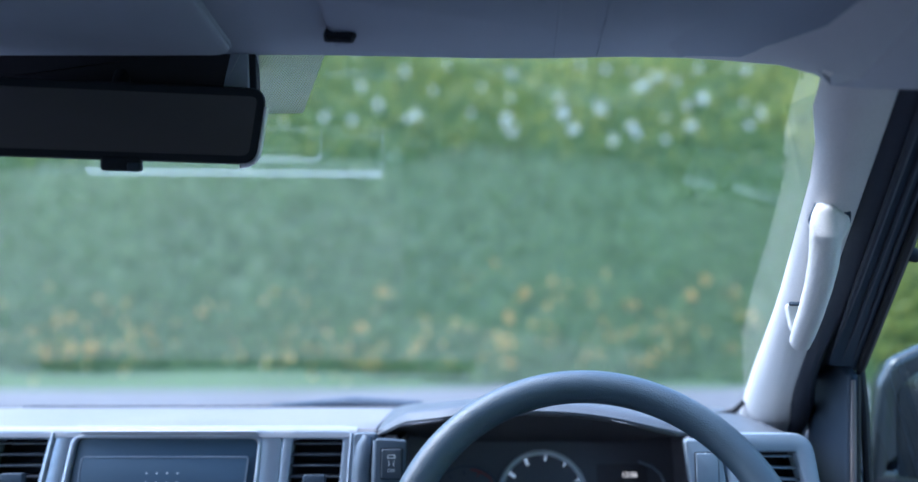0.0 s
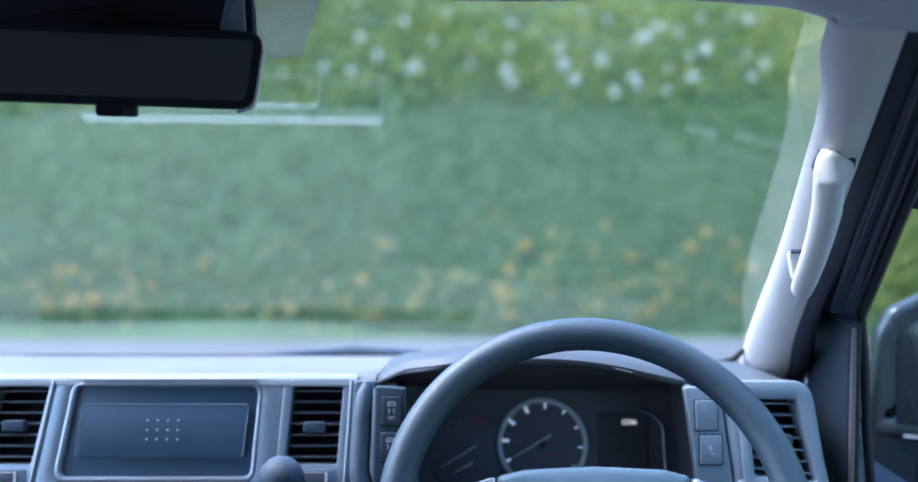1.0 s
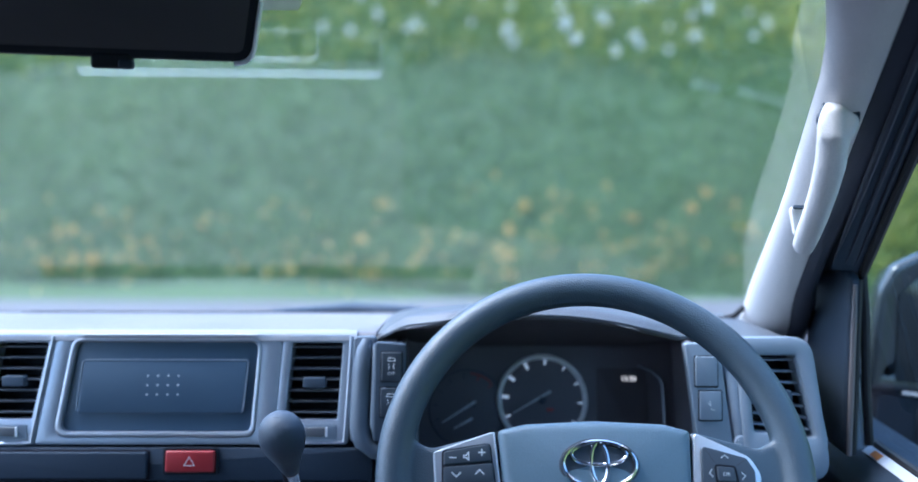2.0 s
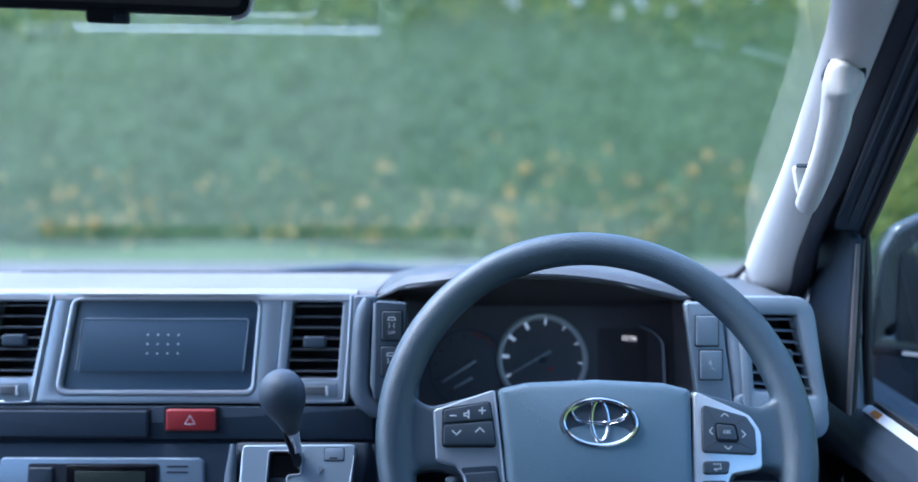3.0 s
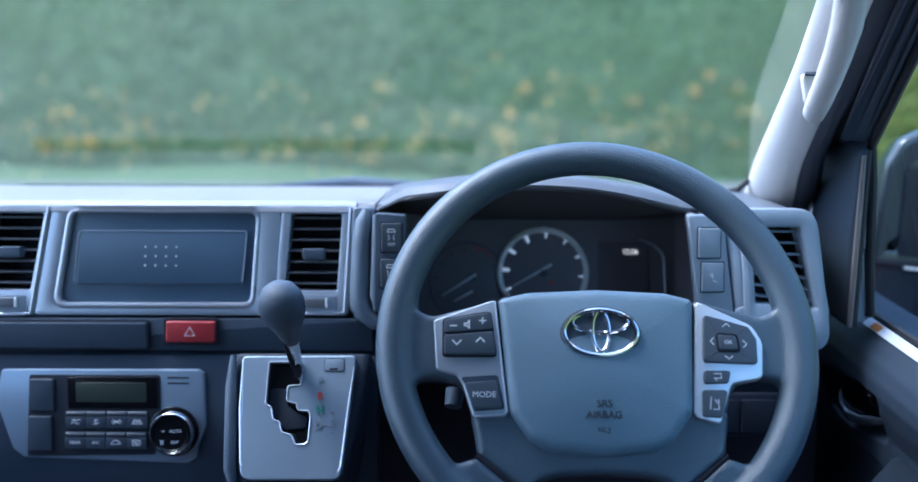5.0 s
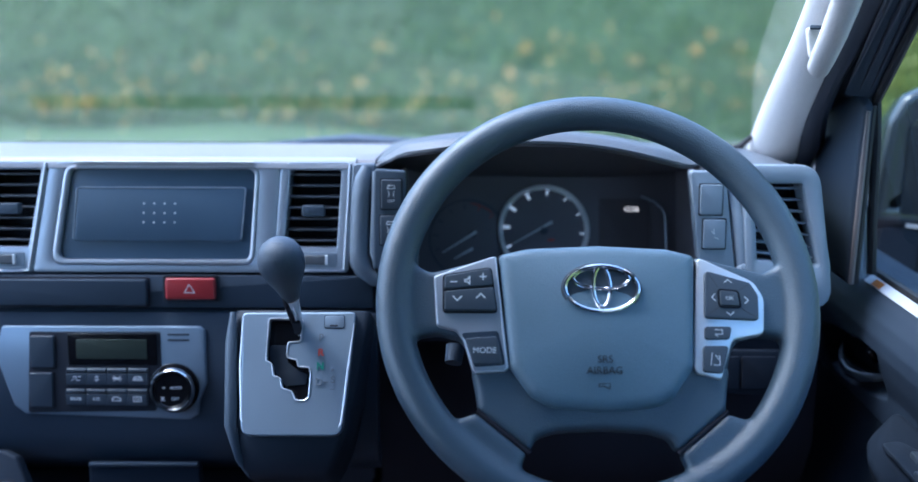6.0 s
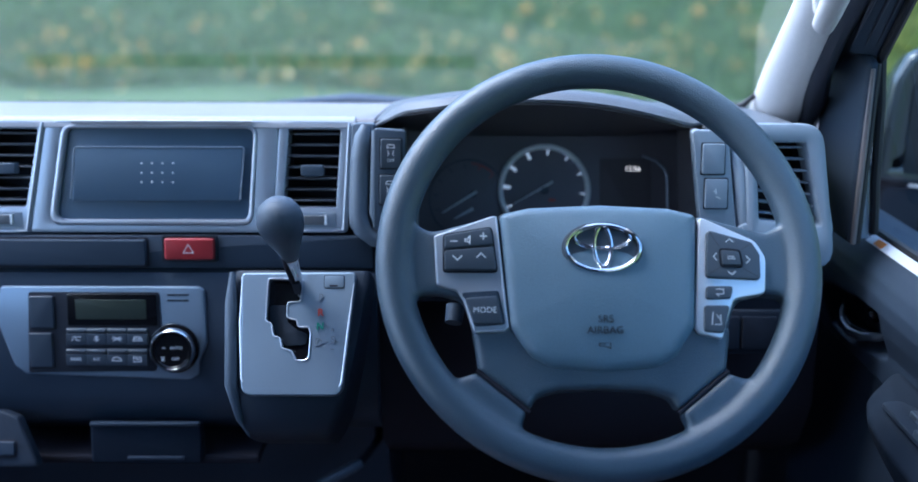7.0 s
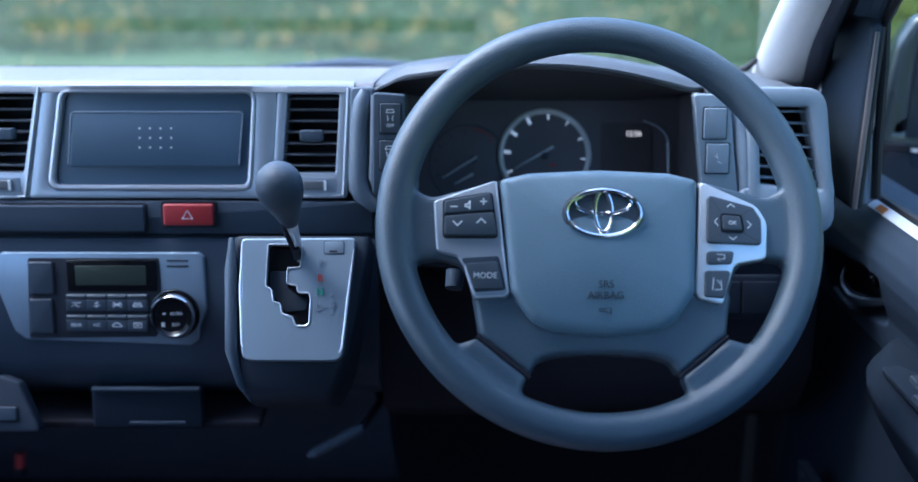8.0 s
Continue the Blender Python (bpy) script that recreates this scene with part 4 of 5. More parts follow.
# instruments
FK = panel(0, 1.178, 1.340, 0.30)
cluster = part("instrument_panel", plate(rounded([(-76, -100), (274, -100), (274, 60), (-76, 60)], 4), 4, 1, -6), DIALFACE, dash, "black instrument panel with dials", at=FK)
FS = FK @ Matrix.Translation((0.100, -0.026, 0.0))
gauge = part("speedometer", lathe([(54, -3), (54, 1), (52.5, 3), (50.5, 2), (50, 0.6), (3, 0.5)], 56), DIALFACE, cluster, "round black dial with silver ring", at=FS)
part("gauge_ring", rings([[(r * math.cos(a), r * math.sin(a), z) for a in (2 * math.pi * i / 56 for i in range(56))] for r, z in ((55, 0), (54.6, 3), (52.5, 4.2), (49, 1.5), (48.5, 0.8))], False), RINGMAT, gauge, at=FS)
for i in range(9):
    a = radians(205 - 30 * i)
    c, s = math.cos(a), math.sin(a)
    w, r = ((2.0, 40) if i in (1, 2, 3) else (1.3, 42)) if i < 5 else (0.9, 43)
    part("tick", plate([(48.5 * c - w * s, 48.5 * s + w * c), (48.5 * c + w * s, 48.5 * s - w * c), (r * c + w * s, r * s - w * c), (r * c - w * s, r * s + w * c)], 1.2, 0.3, 0.7, 1), TICK, gauge, at=FS)


def needle(x0, y0, x1, y1, parent, at):
    t = (Vector((x1, y1)) - Vector((x0, y0))).normalized()
    q = Vector((-t.y, t.x))
    a, b = Vector((x0, y0)), Vector((x1, y1))
    return part("needle", plate([a - q * 1.7, b - q * 0.7, b + q * 0.7, a + q * 1.7], 1.0, 0.4, 4, 1), PRINT, parent, at=at)


needle(10, 10, -36, -16, gauge, FS)
part("needle_hub", lathe([(5, 0.5), (5, 4), (3, 5.4)], 20), KEYPLASTIC, gauge, at=FS)
small = part("tachometer", plate(ellipse(10, -36, 47, 47, 48), 1, 0.4, -2.5), DIALFACE, cluster, "dim round dial with a red arc", at=FK)
part("tachometer_ring", tube([(10 + 46 * math.cos(a), -36 + 46 * math.sin(a), -0.8) for a in (2 * math.pi * i / 48 for i in range(48))], 0.8, 6, closed=True), SURROUND, small, at=FK)
needle(20, -28, -20, -53, small, FK)
needle(16, -48, -6, -60, small, FK)
part("needle_hub", lathe([(4, -1), (4, 3), (2.5, 4.2)], 18), KEYPLASTIC, small, at=FK @ Matrix.Translation((0.016, -0.031, 0)))
for i in range(8):
    a = radians(200 - 26 * i)
    c, s = math.cos(a), math.sin(a)
    mark("tick", [[(10 + 36 * c, -36 + 36 * s), (10 + 41 * c, -36 + 41 * s)]], 1.3, PRINTRED if i > 4 else SURROUND, small, FK, -1.4)
mark("red_arc", [[(10 + 42 * math.cos(a), -36 + 42 * math.sin(a)) for a in span(radians(84), radians(48), 6)]], 1.5, PRINTRED, small, FK, -1.4)
part("warning_lamp", plate(rounded(box(105, -39, 113, -36), 1), 1, 0.3, 0.8), PRINTRED, cluster, "small red warning light, unlit", at=FK)
screen = part("trip_display", plate(rounded(box(166, -100, 226, 12), 2), 2, 0.6, -2), HOODIN, cluster, at=FK)
words("clock", "12:56", 8.4, CLOCKLIGHT, screen, FK, 204.5, -0.5, 0.4, label="lit clock digits")
part("silver_arc", tube([(216, 15, 1), (232, 9, 1), (242, 0, 1), (245, -8, 1), (247, -90, 1)], 1.6, 8), SILVER, cluster, at=FK)
part("silver_edge", tube([(-51, -18, 2), (-51, -80, 2)], 2.4, 8), SILVER, cluster, at=FK)

# switch columns either side of the instruments
FL = panel(0, 1.030, 1.409, SLOPE)
for side, (outl, spots) in enumerate((([(-90, -100), (-56, -100), (-55, 2), (-88, 4)], ((-81, -37, -60, -7), (-82, -74, -61, -44))),
                                     ([(250, -112), (287, -112), (273, 3), (236, 3)], ((247, -42, 270, -11), (251, -77, 274, -47))))):
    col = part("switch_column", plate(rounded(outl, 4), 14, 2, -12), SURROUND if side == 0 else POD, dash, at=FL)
    for j, (x0, y0, x1, y1) in enumerate(spots):
        part("key_seat", plate(rounded(box(x0 - 1.2, y0 - 1.2, x1 + 1.2, y1 + 1.2), 2), 0.6, 0.2, 1.8), BLACK, col, at=FL)
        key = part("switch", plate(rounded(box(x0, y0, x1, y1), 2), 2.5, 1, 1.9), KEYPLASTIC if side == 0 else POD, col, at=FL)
        cx, cy = (x0 + x1) / 2, (y0 + y1) / 2
        if side == 0 or j == 1:
            mark("icon", [[(cx - 4, cy + 6), (cx - 3, cy + 9), (cx + 3, cy + 9), (cx + 4, cy + 6), (cx - 4, cy + 6)], [(cx - 3, cy + 3), (cx - 2, cy), (cx - 3, cy - 2)], [(cx + 3, cy + 3), (cx + 2, cy), (cx + 3, cy - 2)]] if side == 0
                 else [[(cx - 3, cy + 3), (cx, cy), (cx - 1, cy + 5)], [(cx, cy - 3), (cx + 4, cy - 5)]], 0.75, PRINT, key, FL, 4.5)
            if side == 0 and j == 0:
                words("lettering", "OFF", 4.5, PRINT, key, FL, cx, cy - 7, 4.6)
# rounded surround of the instrument opening
part("surround_backing", plate(rounded([(-112, 9), (-88, 9), (-88, -92), (-80, -104), (-58, -110), (-60, -122), (-94, -118), (-116, -100)], [5, 4, 10, 10, 4, 4, 14, 14], 4), 18, 2, -32), COLUMNMAT, dash, at=FL)
part("meter_surround", tube([(-97, 6, -12), (-100, -6, -11), (-103, -30, -11), (-104, -60, -11), (-105, -84, -11), (-101, -101, -11), (-90, -110, -12), (-62, -115, -14)], [5, 9, 10, 10.5, 10.5, 10.5, 10, 8], 14), COLUMNMAT, dash, at=FL)
part("meter_surround", tube([(-88, 1, -5), (-89, -40, -5), (-91, -84, -5), (-86, -96, -5), (-74, -101, -6)], [2.5, 3, 3, 3, 3], 10), POD, dash, at=FL)
part("meter_surround", tube([(279, -10, -7), (287, -40, -3), (294, -90, -3), (296, -130, -8)], [3, 7, 8, 6], 10), POD, dash, at=FL)
# side vent by the door
# slats paler than the centre vents': light on them put into the colour
vent([(297, -140), (388, -140), (368, 10), (289, 10)], [(307, -88), (371, -95), (350, -10), (301, -10)], "air_vent", FL, 7, dash, (336, -52), "grey-framed side air vent with dark slats", None, POD, [6, 24, 26, 4], POD, 4.5)
part("vent_rib", tube([(352, 2, 0), (360, -6, 0.5), (368, -40, 1), (379, -96, 1), (382, -124, 0)], [2, 5, 5.5, 5.5, 3], 10), POD, dash, at=FL)
mark("icon", [[(290 + 3.5 * math.cos(a), -104 + 3.5 * math.sin(a)) for a in span(0, 2 * math.pi, 10)], [(290, -98), (290, -96)], [(284, -104), (282, -104)], [(296, -104), (298, -104)], [(290, -110), (290, -112)]], 0.6, PRINT, dash, FL, 6.6)
part("dimmer_wheel", plate(ellipse(296, -100, 10, 8, 20), 6, 2, 0), POD, dash, at=FL)
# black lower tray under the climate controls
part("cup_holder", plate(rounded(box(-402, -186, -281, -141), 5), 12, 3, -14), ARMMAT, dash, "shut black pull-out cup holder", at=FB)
part("cup_holder_lip", plate(rounded(box(-401, -143, -282, -138), 2), 6, 2, -4), DARK, dash, at=FB)
part("cup_holder_pull", plate(rounded(box(-362, -181, -300, -177), 1.5), 4, 1, -4), DARK, dash, at=FB)
knee = part("coin_box", plate(rounded(box(250, -232, 345, -185), 4), 8, 2, -10), BLACK, dash, at=FL)
for x0 in (257, 296):
    part("blank_switch", plate(rounded(box(x0, -226, x0 + 36, -191), 2), 3, 1, -2), BLACK, knee, at=FL)

# ---- shift lever ----
lever = thing("shift_lever", pose(-0.172, 0.955, 1.265), "black pear-shaped shift knob on a chrome stem", "gear lever")
ax = (Vector((-0.167, 0.918, 1.346)) - Vector((-0.160, 0.962, 1.268))).to_track_quat("Z", "Y").to_matrix().to_4x4()
FLV = Matrix.Translation((-0.160, 0.962, 1.268)) @ ax
part("stem", lathe([(4.2, -15), (4.6, 6), (8.0, 36), (8.0, 45)], 18), BADGE, lever, "chrome stem", at=FLV)
part("stem_slit", tube([(-164.5, 953.5, 1273), (-167, 941, 1292), (-169, 932, 1309)], [2.2, 2.6, 2.2], 8), NEARBLACK, lever, at=Matrix())
part("collar", lathe([(5.5, 34), (8.5, 38), (8.5, 41), (7, 43)], 18), CHROME, lever, at=FLV)
part("knob", lathe([(6, 38), (8.5, 40), (10.5, 48), (13, 57), (16.5, 66), (19.8, 75), (21.7, 83), (22, 90), (20.8, 97), (17.8, 103.5), (13, 108.5), (7, 111.2), (2, 112)], 32), KNOBMAT, lever, at=FLV)
part("knob_seam", tube([(22.15 * math.cos(a), 0, 88 + 23.9 * math.sin(a)) for a in span(radians(-25), radians(205), 24)], 0.45, 6), SURROUND, lever, at=FLV)
part("guide", plate(box(-4, -8, 4, 8), 4, 0.8, 3), BLACK, lever, at=FLV @ pose(0, 0, 0, 90, 0, 0))

# ---- steering wheel ----
FW = panel(0.1183, 0.8427, 1.3327, math.tan(radians(32.1)))
wheel = thing("steering_wheel", FW, "dark grey grained steering wheel with silver-trimmed spokes", "steering wheel")


rim = tube([(175.3 * math.cos(a), 175.3 * math.sin(a), 0) for a in (2 * math.pi * i / 96 for i in range(96))], 15.9, 20, closed=True)
for s in (-1, 1):
    # upper spoke, and the root of the lower spoke as far as its seam
    for outline, bend in (([(s * x, y) for x, y in ((170, 46), (158, 30), (143, 22), (84, 38), (74, -62), (106, -66), (111, -46), (119, -36), (136, -32), (154, -34), (168, -52))], [4, 12, 10, 4, 4, 4, 8, 8, 10, 12, 4]),
                          ([(s * x, y) for x, y in ((104, -98.5), (62.5, -131.5), (70, -146), (84, -160), (138, -112), (126, -106))], [2, 2, 9, 4, 4, 9])):
        plate(rounded(outline[::-s], bend[::-s], 5), 21, 4.0, -14, 4, bm=rim)
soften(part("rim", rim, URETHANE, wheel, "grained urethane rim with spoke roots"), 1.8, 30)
half = [(-60, -46), (-109, -60), (-105, -82), (-103, -97), (-61, -130), (-55, -119), (-38, -114)]
skirt = half + [(0, -112)] + [(-x, y) for x, y in half[::-1]]
radii = [3, 5, 14, 2.5, 2.5, 9, 12]
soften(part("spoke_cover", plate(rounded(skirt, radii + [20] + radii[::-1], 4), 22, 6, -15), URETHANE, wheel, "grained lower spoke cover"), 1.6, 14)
for s in (-1, 1):
    part("seam", tube([(s * 104, -97, 3), (s * 84, -113, 4), (s * 61, -131.5, 3)], 2.2, 8), NEARBLACK, wheel)
hub_out = [(-85, 36), (-60, 42), (0, 45), (60, 42), (84, 36), (77, -62), (60, -86), (44, -95), (0, -99), (-44, -95), (-60, -86), (-77, -62)]
part("hub_gap", plate(inset(rounded(hub_out, [6, 30, 60, 30, 6, 14, 14, 20, 60, 20, 14, 14], 4), -1.6), 20, 2, -14), BLACK, wheel)
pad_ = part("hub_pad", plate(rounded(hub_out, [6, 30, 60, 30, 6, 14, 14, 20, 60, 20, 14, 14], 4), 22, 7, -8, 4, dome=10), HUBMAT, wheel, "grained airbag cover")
hub_tree = BVHTree.FromPolygons([v.co for v in pad_.data.vertices], [p.vertices for p in pad_.data.polygons])


def hub_z(x, y):
    """Height of the airbag cover at a place on it, in mm."""
    return hub_tree.ray_cast(Vector((x * MM, y * MM, 1)), Vector((0, 0, -1)))[0].z / MM


FH = FW @ Matrix.Translation((0.001, 0.003, 0.0225))
part("badge_seat", plate(ellipse(0, 0, 34.2, 23.2, 40), 3, 0.6, -3.4), KEYPLASTIC, wheel, "dark recess behind the badge", at=FH)
badge = part("badge", rings([[(a * math.cos(t), b * math.sin(t), z) for t in (2 * math.pi * i / 48 for i in range(48))] for a, b, z in ((32.8, 21.8, -3), (32.8, 21.8, 0.5), (32.2, 21.2, 2.2), (30.8, 19.8, 2.8), (29.4, 18.4, 2.0), (28.8, 17.8, 0.5), (28.8, 17.8, -3))], False), BADGE, wheel, "chrome oval badge", at=FH)
for cx, cy, a, b, w in ((0, 1, 7.2, 17.5, 1.8), (0, 8.5, 23.5, 9.0, 1.5)):
    part("badge_ring", tube([(cx + a * math.cos(t), cy + b * math.sin(t), 0.6) for t in (2 * math.pi * i / 40 for i in range(40))], w, 8, closed=True), BADGE, badge, at=FH)
words("lettering", "SRS", 8.6, PRINTDARK, pad_, FW, 1.5, -57.5, hub_z(1.5, -57.5), thick=0.5)
words("lettering", "AIRBAG", 8.6, PRINTDARK, pad_, FW, 1, -66.5, hub_z(1, -66.5), thick=0.5)
mark("horn_mark", [[(-4, -75), (-4, -79), (0, -79), (5, -81), (5, -76), (0, -77), (-4, -77)]], 0.9, PRINTDARK, pad_, FW, hub_z(0, -78))

# same silver on both spokes: left painted shaded, right painted lit
left_trim = part("spoke_trim", plate(rounded([(-141, 17), (-87, 36), (-77, -62), (-80, -66), (-107, -67), (-115, -40), (-121, -31), (-138, -27)], [4, 4, 4, 3, 4, 4, 4, 5], 3), 12, 1.8, -1), SILVERDIM, wheel, "silver switch plate")
right_trim = part("spoke_trim", plate(rounded([(141, -2), (133, 13), (86, 35), (77, -62), (80, -67), (99, -72), (111, -38), (138, -33)], [16, 16, 4, 4, 3, 4, 8, 6], 6), 12, 1.8, -1), BRIGHT, wheel, "silver switch plate painted in a lit tone")
# bright beads paint the light caught along the left plate's edges
for pts in ([(-139.5, 15), (-137, -25)], [(-88, 34), (-79, -62), (-81.5, -65), (-105.5, -66)]):
    part("bright_edge", tube([(x, y, 10.6) for x, y in pts], 0.9, 8), BRIGHT, left_trim, at=FW)
part("switch_field", plate(rounded([(-133, 18), (-91, 25), (-86, -16), (-133, -16)], 4), 1, 0.4, 10.8), BLACK, left_trim, at=FW)
part("switch_field", plate(rounded([(-118, -33), (-86, -31), (-80, -60), (-106, -62), (-113, -40)], 3), 0.7, 0.3, 10.8), DARK, left_trim, at=FW)
for pts, marks in (([(-131.5, 16.5), (-92, 23.5), (-90, 8), (-131.5, 4.5)], [[(-126, 11), (-121, 11)], [(-101, 15.5), (-96, 15.5)], [(-98.5, 13), (-98.5, 18)], [(-114, 13), (-112, 13), (-110, 15.5), (-110, 9), (-112, 11), (-114, 11), (-114, 13)]]),
                   ([(-131.5, 3), (-89.5, 6.5), (-87.5, -14), (-131.5, -14)], [[(-124, -2), (-120.5, -5.5), (-117, -2)], [(-104, -3), (-100.5, 0.5), (-97, -3)]]),
                   ([(-114.5, -38), (-87, -36), (-82.5, -60), (-107, -60)], None)):
    key = part("switch", plate(rounded(pts, 2.5), 3, 1.2, 11.2), KEYPLASTIC, left_trim, at=FW)
    if marks:
        mark("icon", marks, 1.2, PRINT, key, FW, 14.0)
    else:
        words("lettering", "MODE", 7.0, PRINT, key, FW, -97.5, -48.5, 14.3)
pad4 = part("four_way_pad", plate(rounded([(91, 22), (129, 11), (135, 0), (134, -22), (88, -20)], [4, 5, 5, 4, 4]), 3.5, 1.4, 10.8), KEYPLASTIC, right_trim, at=FW)
mark("icon", [[(107, 11), (110, 13.5), (113, 11)], [(107, -15), (110, -17.5), (113, -15)], [(98, 1), (95.5, -2), (98, -5)], [(123, -1.5), (126, -4.5), (123, -7.5)]], 0.75, PRINT, pad4, FW, 14.1)
mark("pad_line", [[(94, 19), (101, 7)], [(127, 9), (119.5, 4.5)], [(131, -19), (120, -12)], [(91, -17), (100.5, -11)]], 0.5, PRINTDARK, pad4, FW, 14.2)
ok = part("ok_button", plate(rounded([(102, 4), (117, 2.5), (118.5, -10), (102, -9.5)], 2.5), 5, 1.2, 10.8), KEYPLASTIC, right_trim, at=FW)
part("ok_edge", tube([(*p, 14.2) for p in rounded([(101, 5), (118, 3.5), (119.5, -11), (101, -10.5)], 3)], 1.0, 6, closed=True), BLACK, right_trim, at=FW)
words("lettering", "OK", 4.6, PRINT, ok, FW, 110, -3.4, 15.9)
key = part("switch", plate(rounded([(88, -27), (111, -27), (108, -38), (87, -38.5)], 3), 3, 1.2, 10.8), KEYPLASTIC, right_trim, at=FW)
mark("icon", [[(96, -30), (102, -30), (102, -34), (96, -34)], [(98, -36), (96, -34)]], 0.65, PRINT, key, FW, 13.6, 0.3)
key = part("switch", plate(rounded([(85.5, -43.5), (107, -43.5), (100, -67), (84, -66)], 3), 3, 1.2, 10.8), KEYPLASTIC, right_trim, at=FW)
mark("icon", [[(92, -50), (90.5, -60)], [(98, -52), (98, -60)], [(93, -60), (97, -60)], [(95, -52), (97, -55)]], 0.65, PRINT, key, FW, 13.6, 0.3)

# ---- steering column ----
column = thing("steering_column", pose(0.118, 1.0, 1.22), "black steering column shroud with stalks", "steering column")
FCOL = panel(0.1183, 0.8427, 1.3327, math.tan(radians(32.1))) @ Matrix.Translation((0, -0.01, -0.03))
part("shroud", rings([lift(rounded(box(-a, -b - 10, a, b - 10), 18), z) for a, b, z in ((68, 60, -190), (66, 58, -120), (58, 52, -60), (46, 46, -30), (40, 40, -20))], True, back=True), BLACK, column, at=FCOL)
part("stalk", tube([(-50, 4, -45), (-100, 2, -42), (-128, -4, -40)], [5, 6, 8], 12), DARK, column, "wiper stalk", at=FCOL)
part("stalk_tip", tube([(-122, -18, -36), (-124, -34, -34)], [9, 8], 12), DARK, column, at=FCOL)
part("stalk", tube([(50, -8, -45), (62, -12, -44), (74, -16, -44)], [5, 6, 6], 12), BLACK, column, "indicator stalk", at=FCOL)
part("ignition_ring", lathe([(15, 0), (15, 6), (12, 9), (9, 7)], 24), CHROME, column, "chrome ignition ring", at=panel(0.283, 1.035, 1.232, 0.9))

# ---- rear-view mirror and the black housing above it ----
FM = panel(-0.283, 0.830, 1.722, -0.10, 9, -1.2)
mirror = thing("rear_view_mirror", FM, "black-framed rear-view mirror with dipping lever", "mirror")
m_out = rounded([(-119, -34), (110, -34), (119, 32), (-119, 32)], [14, 16, 14, 14], 6)
part("housing", rings([lift(inset(m_out, 16), -30), lift(inset(m_out, 6), -22), lift(inset(m_out, 1), -10), lift(m_out, -4), lift(m_out, 0), lift(inset(m_out, 1.5), 2), lift(inset(m_out, 4), 2.6)], True, back=True), BLACK, mirror)
part("rim", tube([(*p, 0) for p in inset(m_out, -1.0) if p[1] < 20 and p[0] > -104], 2.2, 8), BRIGHT, mirror)
part("mirror_glass", plate(inset(m_out, 7.5), 0.8, 0.3, 2.5), MIRRORDARK, mirror, "mirror glass with a dark reflection painted in")
part("lever", plate(rounded(box(-19, -43, 14, -30), 4), 12, 3, -8), BLACK, mirror)
part("lever_tip", plate(rounded(box(3, -43, 15, -35), 3), 10, 2, -4), DARK, mirror)
part("arm", tube([(-10, 10, -24), (-10, 40, -50), (-10, 62, -70)], [9, 8, 8], 12), BLACK, mirror)
housing = thing("sensor_housing", pose(-0.32, 0.88, 1.775), "black camera and sensor housing against the windscreen", "sensor housing")
part("cover", plate(rounded([(-150, -24), (116, -24), (122, 22), (-150, 22)], 6), 40, 6, -40), NEARBLACK, housing, at=panel(-0.32, 0.868, 1.775, -0.2))
part("side_plate", plate(rounded([(108, -22), (134, -22), (134, 20), (122, 20)], 2), 20, 2, -24), POD, housing, at=panel(-0.32, 0.864, 1.775, -0.2))
part("ribbed_edge", plate(rounded(box(131, -24, 140, 22), 1), 16, 1, -22), BLACK, housing, at=panel(-0.32, 0.864, 1.775, -0.2))


# ---- sun visors ----
def visor(x0, x1, label, droop=0.0):
    v = thing("sun_visor", pose((x0 + x1) / 2, 0.8, 1.78), label, "sun visor", "sun visors")
    w = (x1 - x0) * 500
    pts = rounded([(-w, -75), (w, -75), (w, 62), (w - 40, 75), (-w + 40, 75), (-w, 62)], [18, 18, 16, 20, 20, 16], 5)
    m = Matrix.Translation(((x0 + x1) / 2, 0.757, 1.7925)) @ pose(0, 0, 0, 173, droop, 0)
    part("board", rings([lift(inset(pts, 5), -9), lift(inset(pts, 1.5), -7), lift(pts, -3), lift(pts, 2), lift(inset(pts, 1.5), 6), lift(inset(pts, 5), 8)], True, back=True), CLOTH, v, at=m)
    part("seam", tube([(*p, 2.5) for p in pts], 1.0, 6, closed=True), CLOTH, v, at=m)
    return v, m


v1, m1 = visor(-0.105, 0.262, "folded grey cloth sun visor above the driver", 1.1)
part("pocket_edge", tube([(38, -70, 8), (30, 60, 8)], 0.9, 6), CLOTH, v1, at=m1)
part("pocket_edge", tube([(2, -70, 8), (-6, 60, 8)], 0.9, 6), CLOTH, v1, at=m1)
visor(-0.50, -0.19, "folded grey cloth sun visor above the passenger")
clip = thing("visor_clip", pose(-0.09, 0.80, 1.785), "small black sun visor clip on the headliner", "clip")
part("hook", plate(rounded([(-13, -4), (10, -5), (13, 0), (12, 5), (-13, 5)], [3, 3, 3, 4, 3]), 12, 4, -4), BLACK, clip, at=panel(-0.0945, 0.783, 1.7835, -0.5))
pivot = thing("visor_pivot", pose(0.25, 0.80, 1.77), "small dark sun visor pivot at the headliner corner", "clip")
part("cap", plate(rounded(box(-11, -2.5, 11, 2.5), 2), 6, 1, -2), BLACK, pivot, at=panel(0.2555, 0.785, 1.768, -0.5))


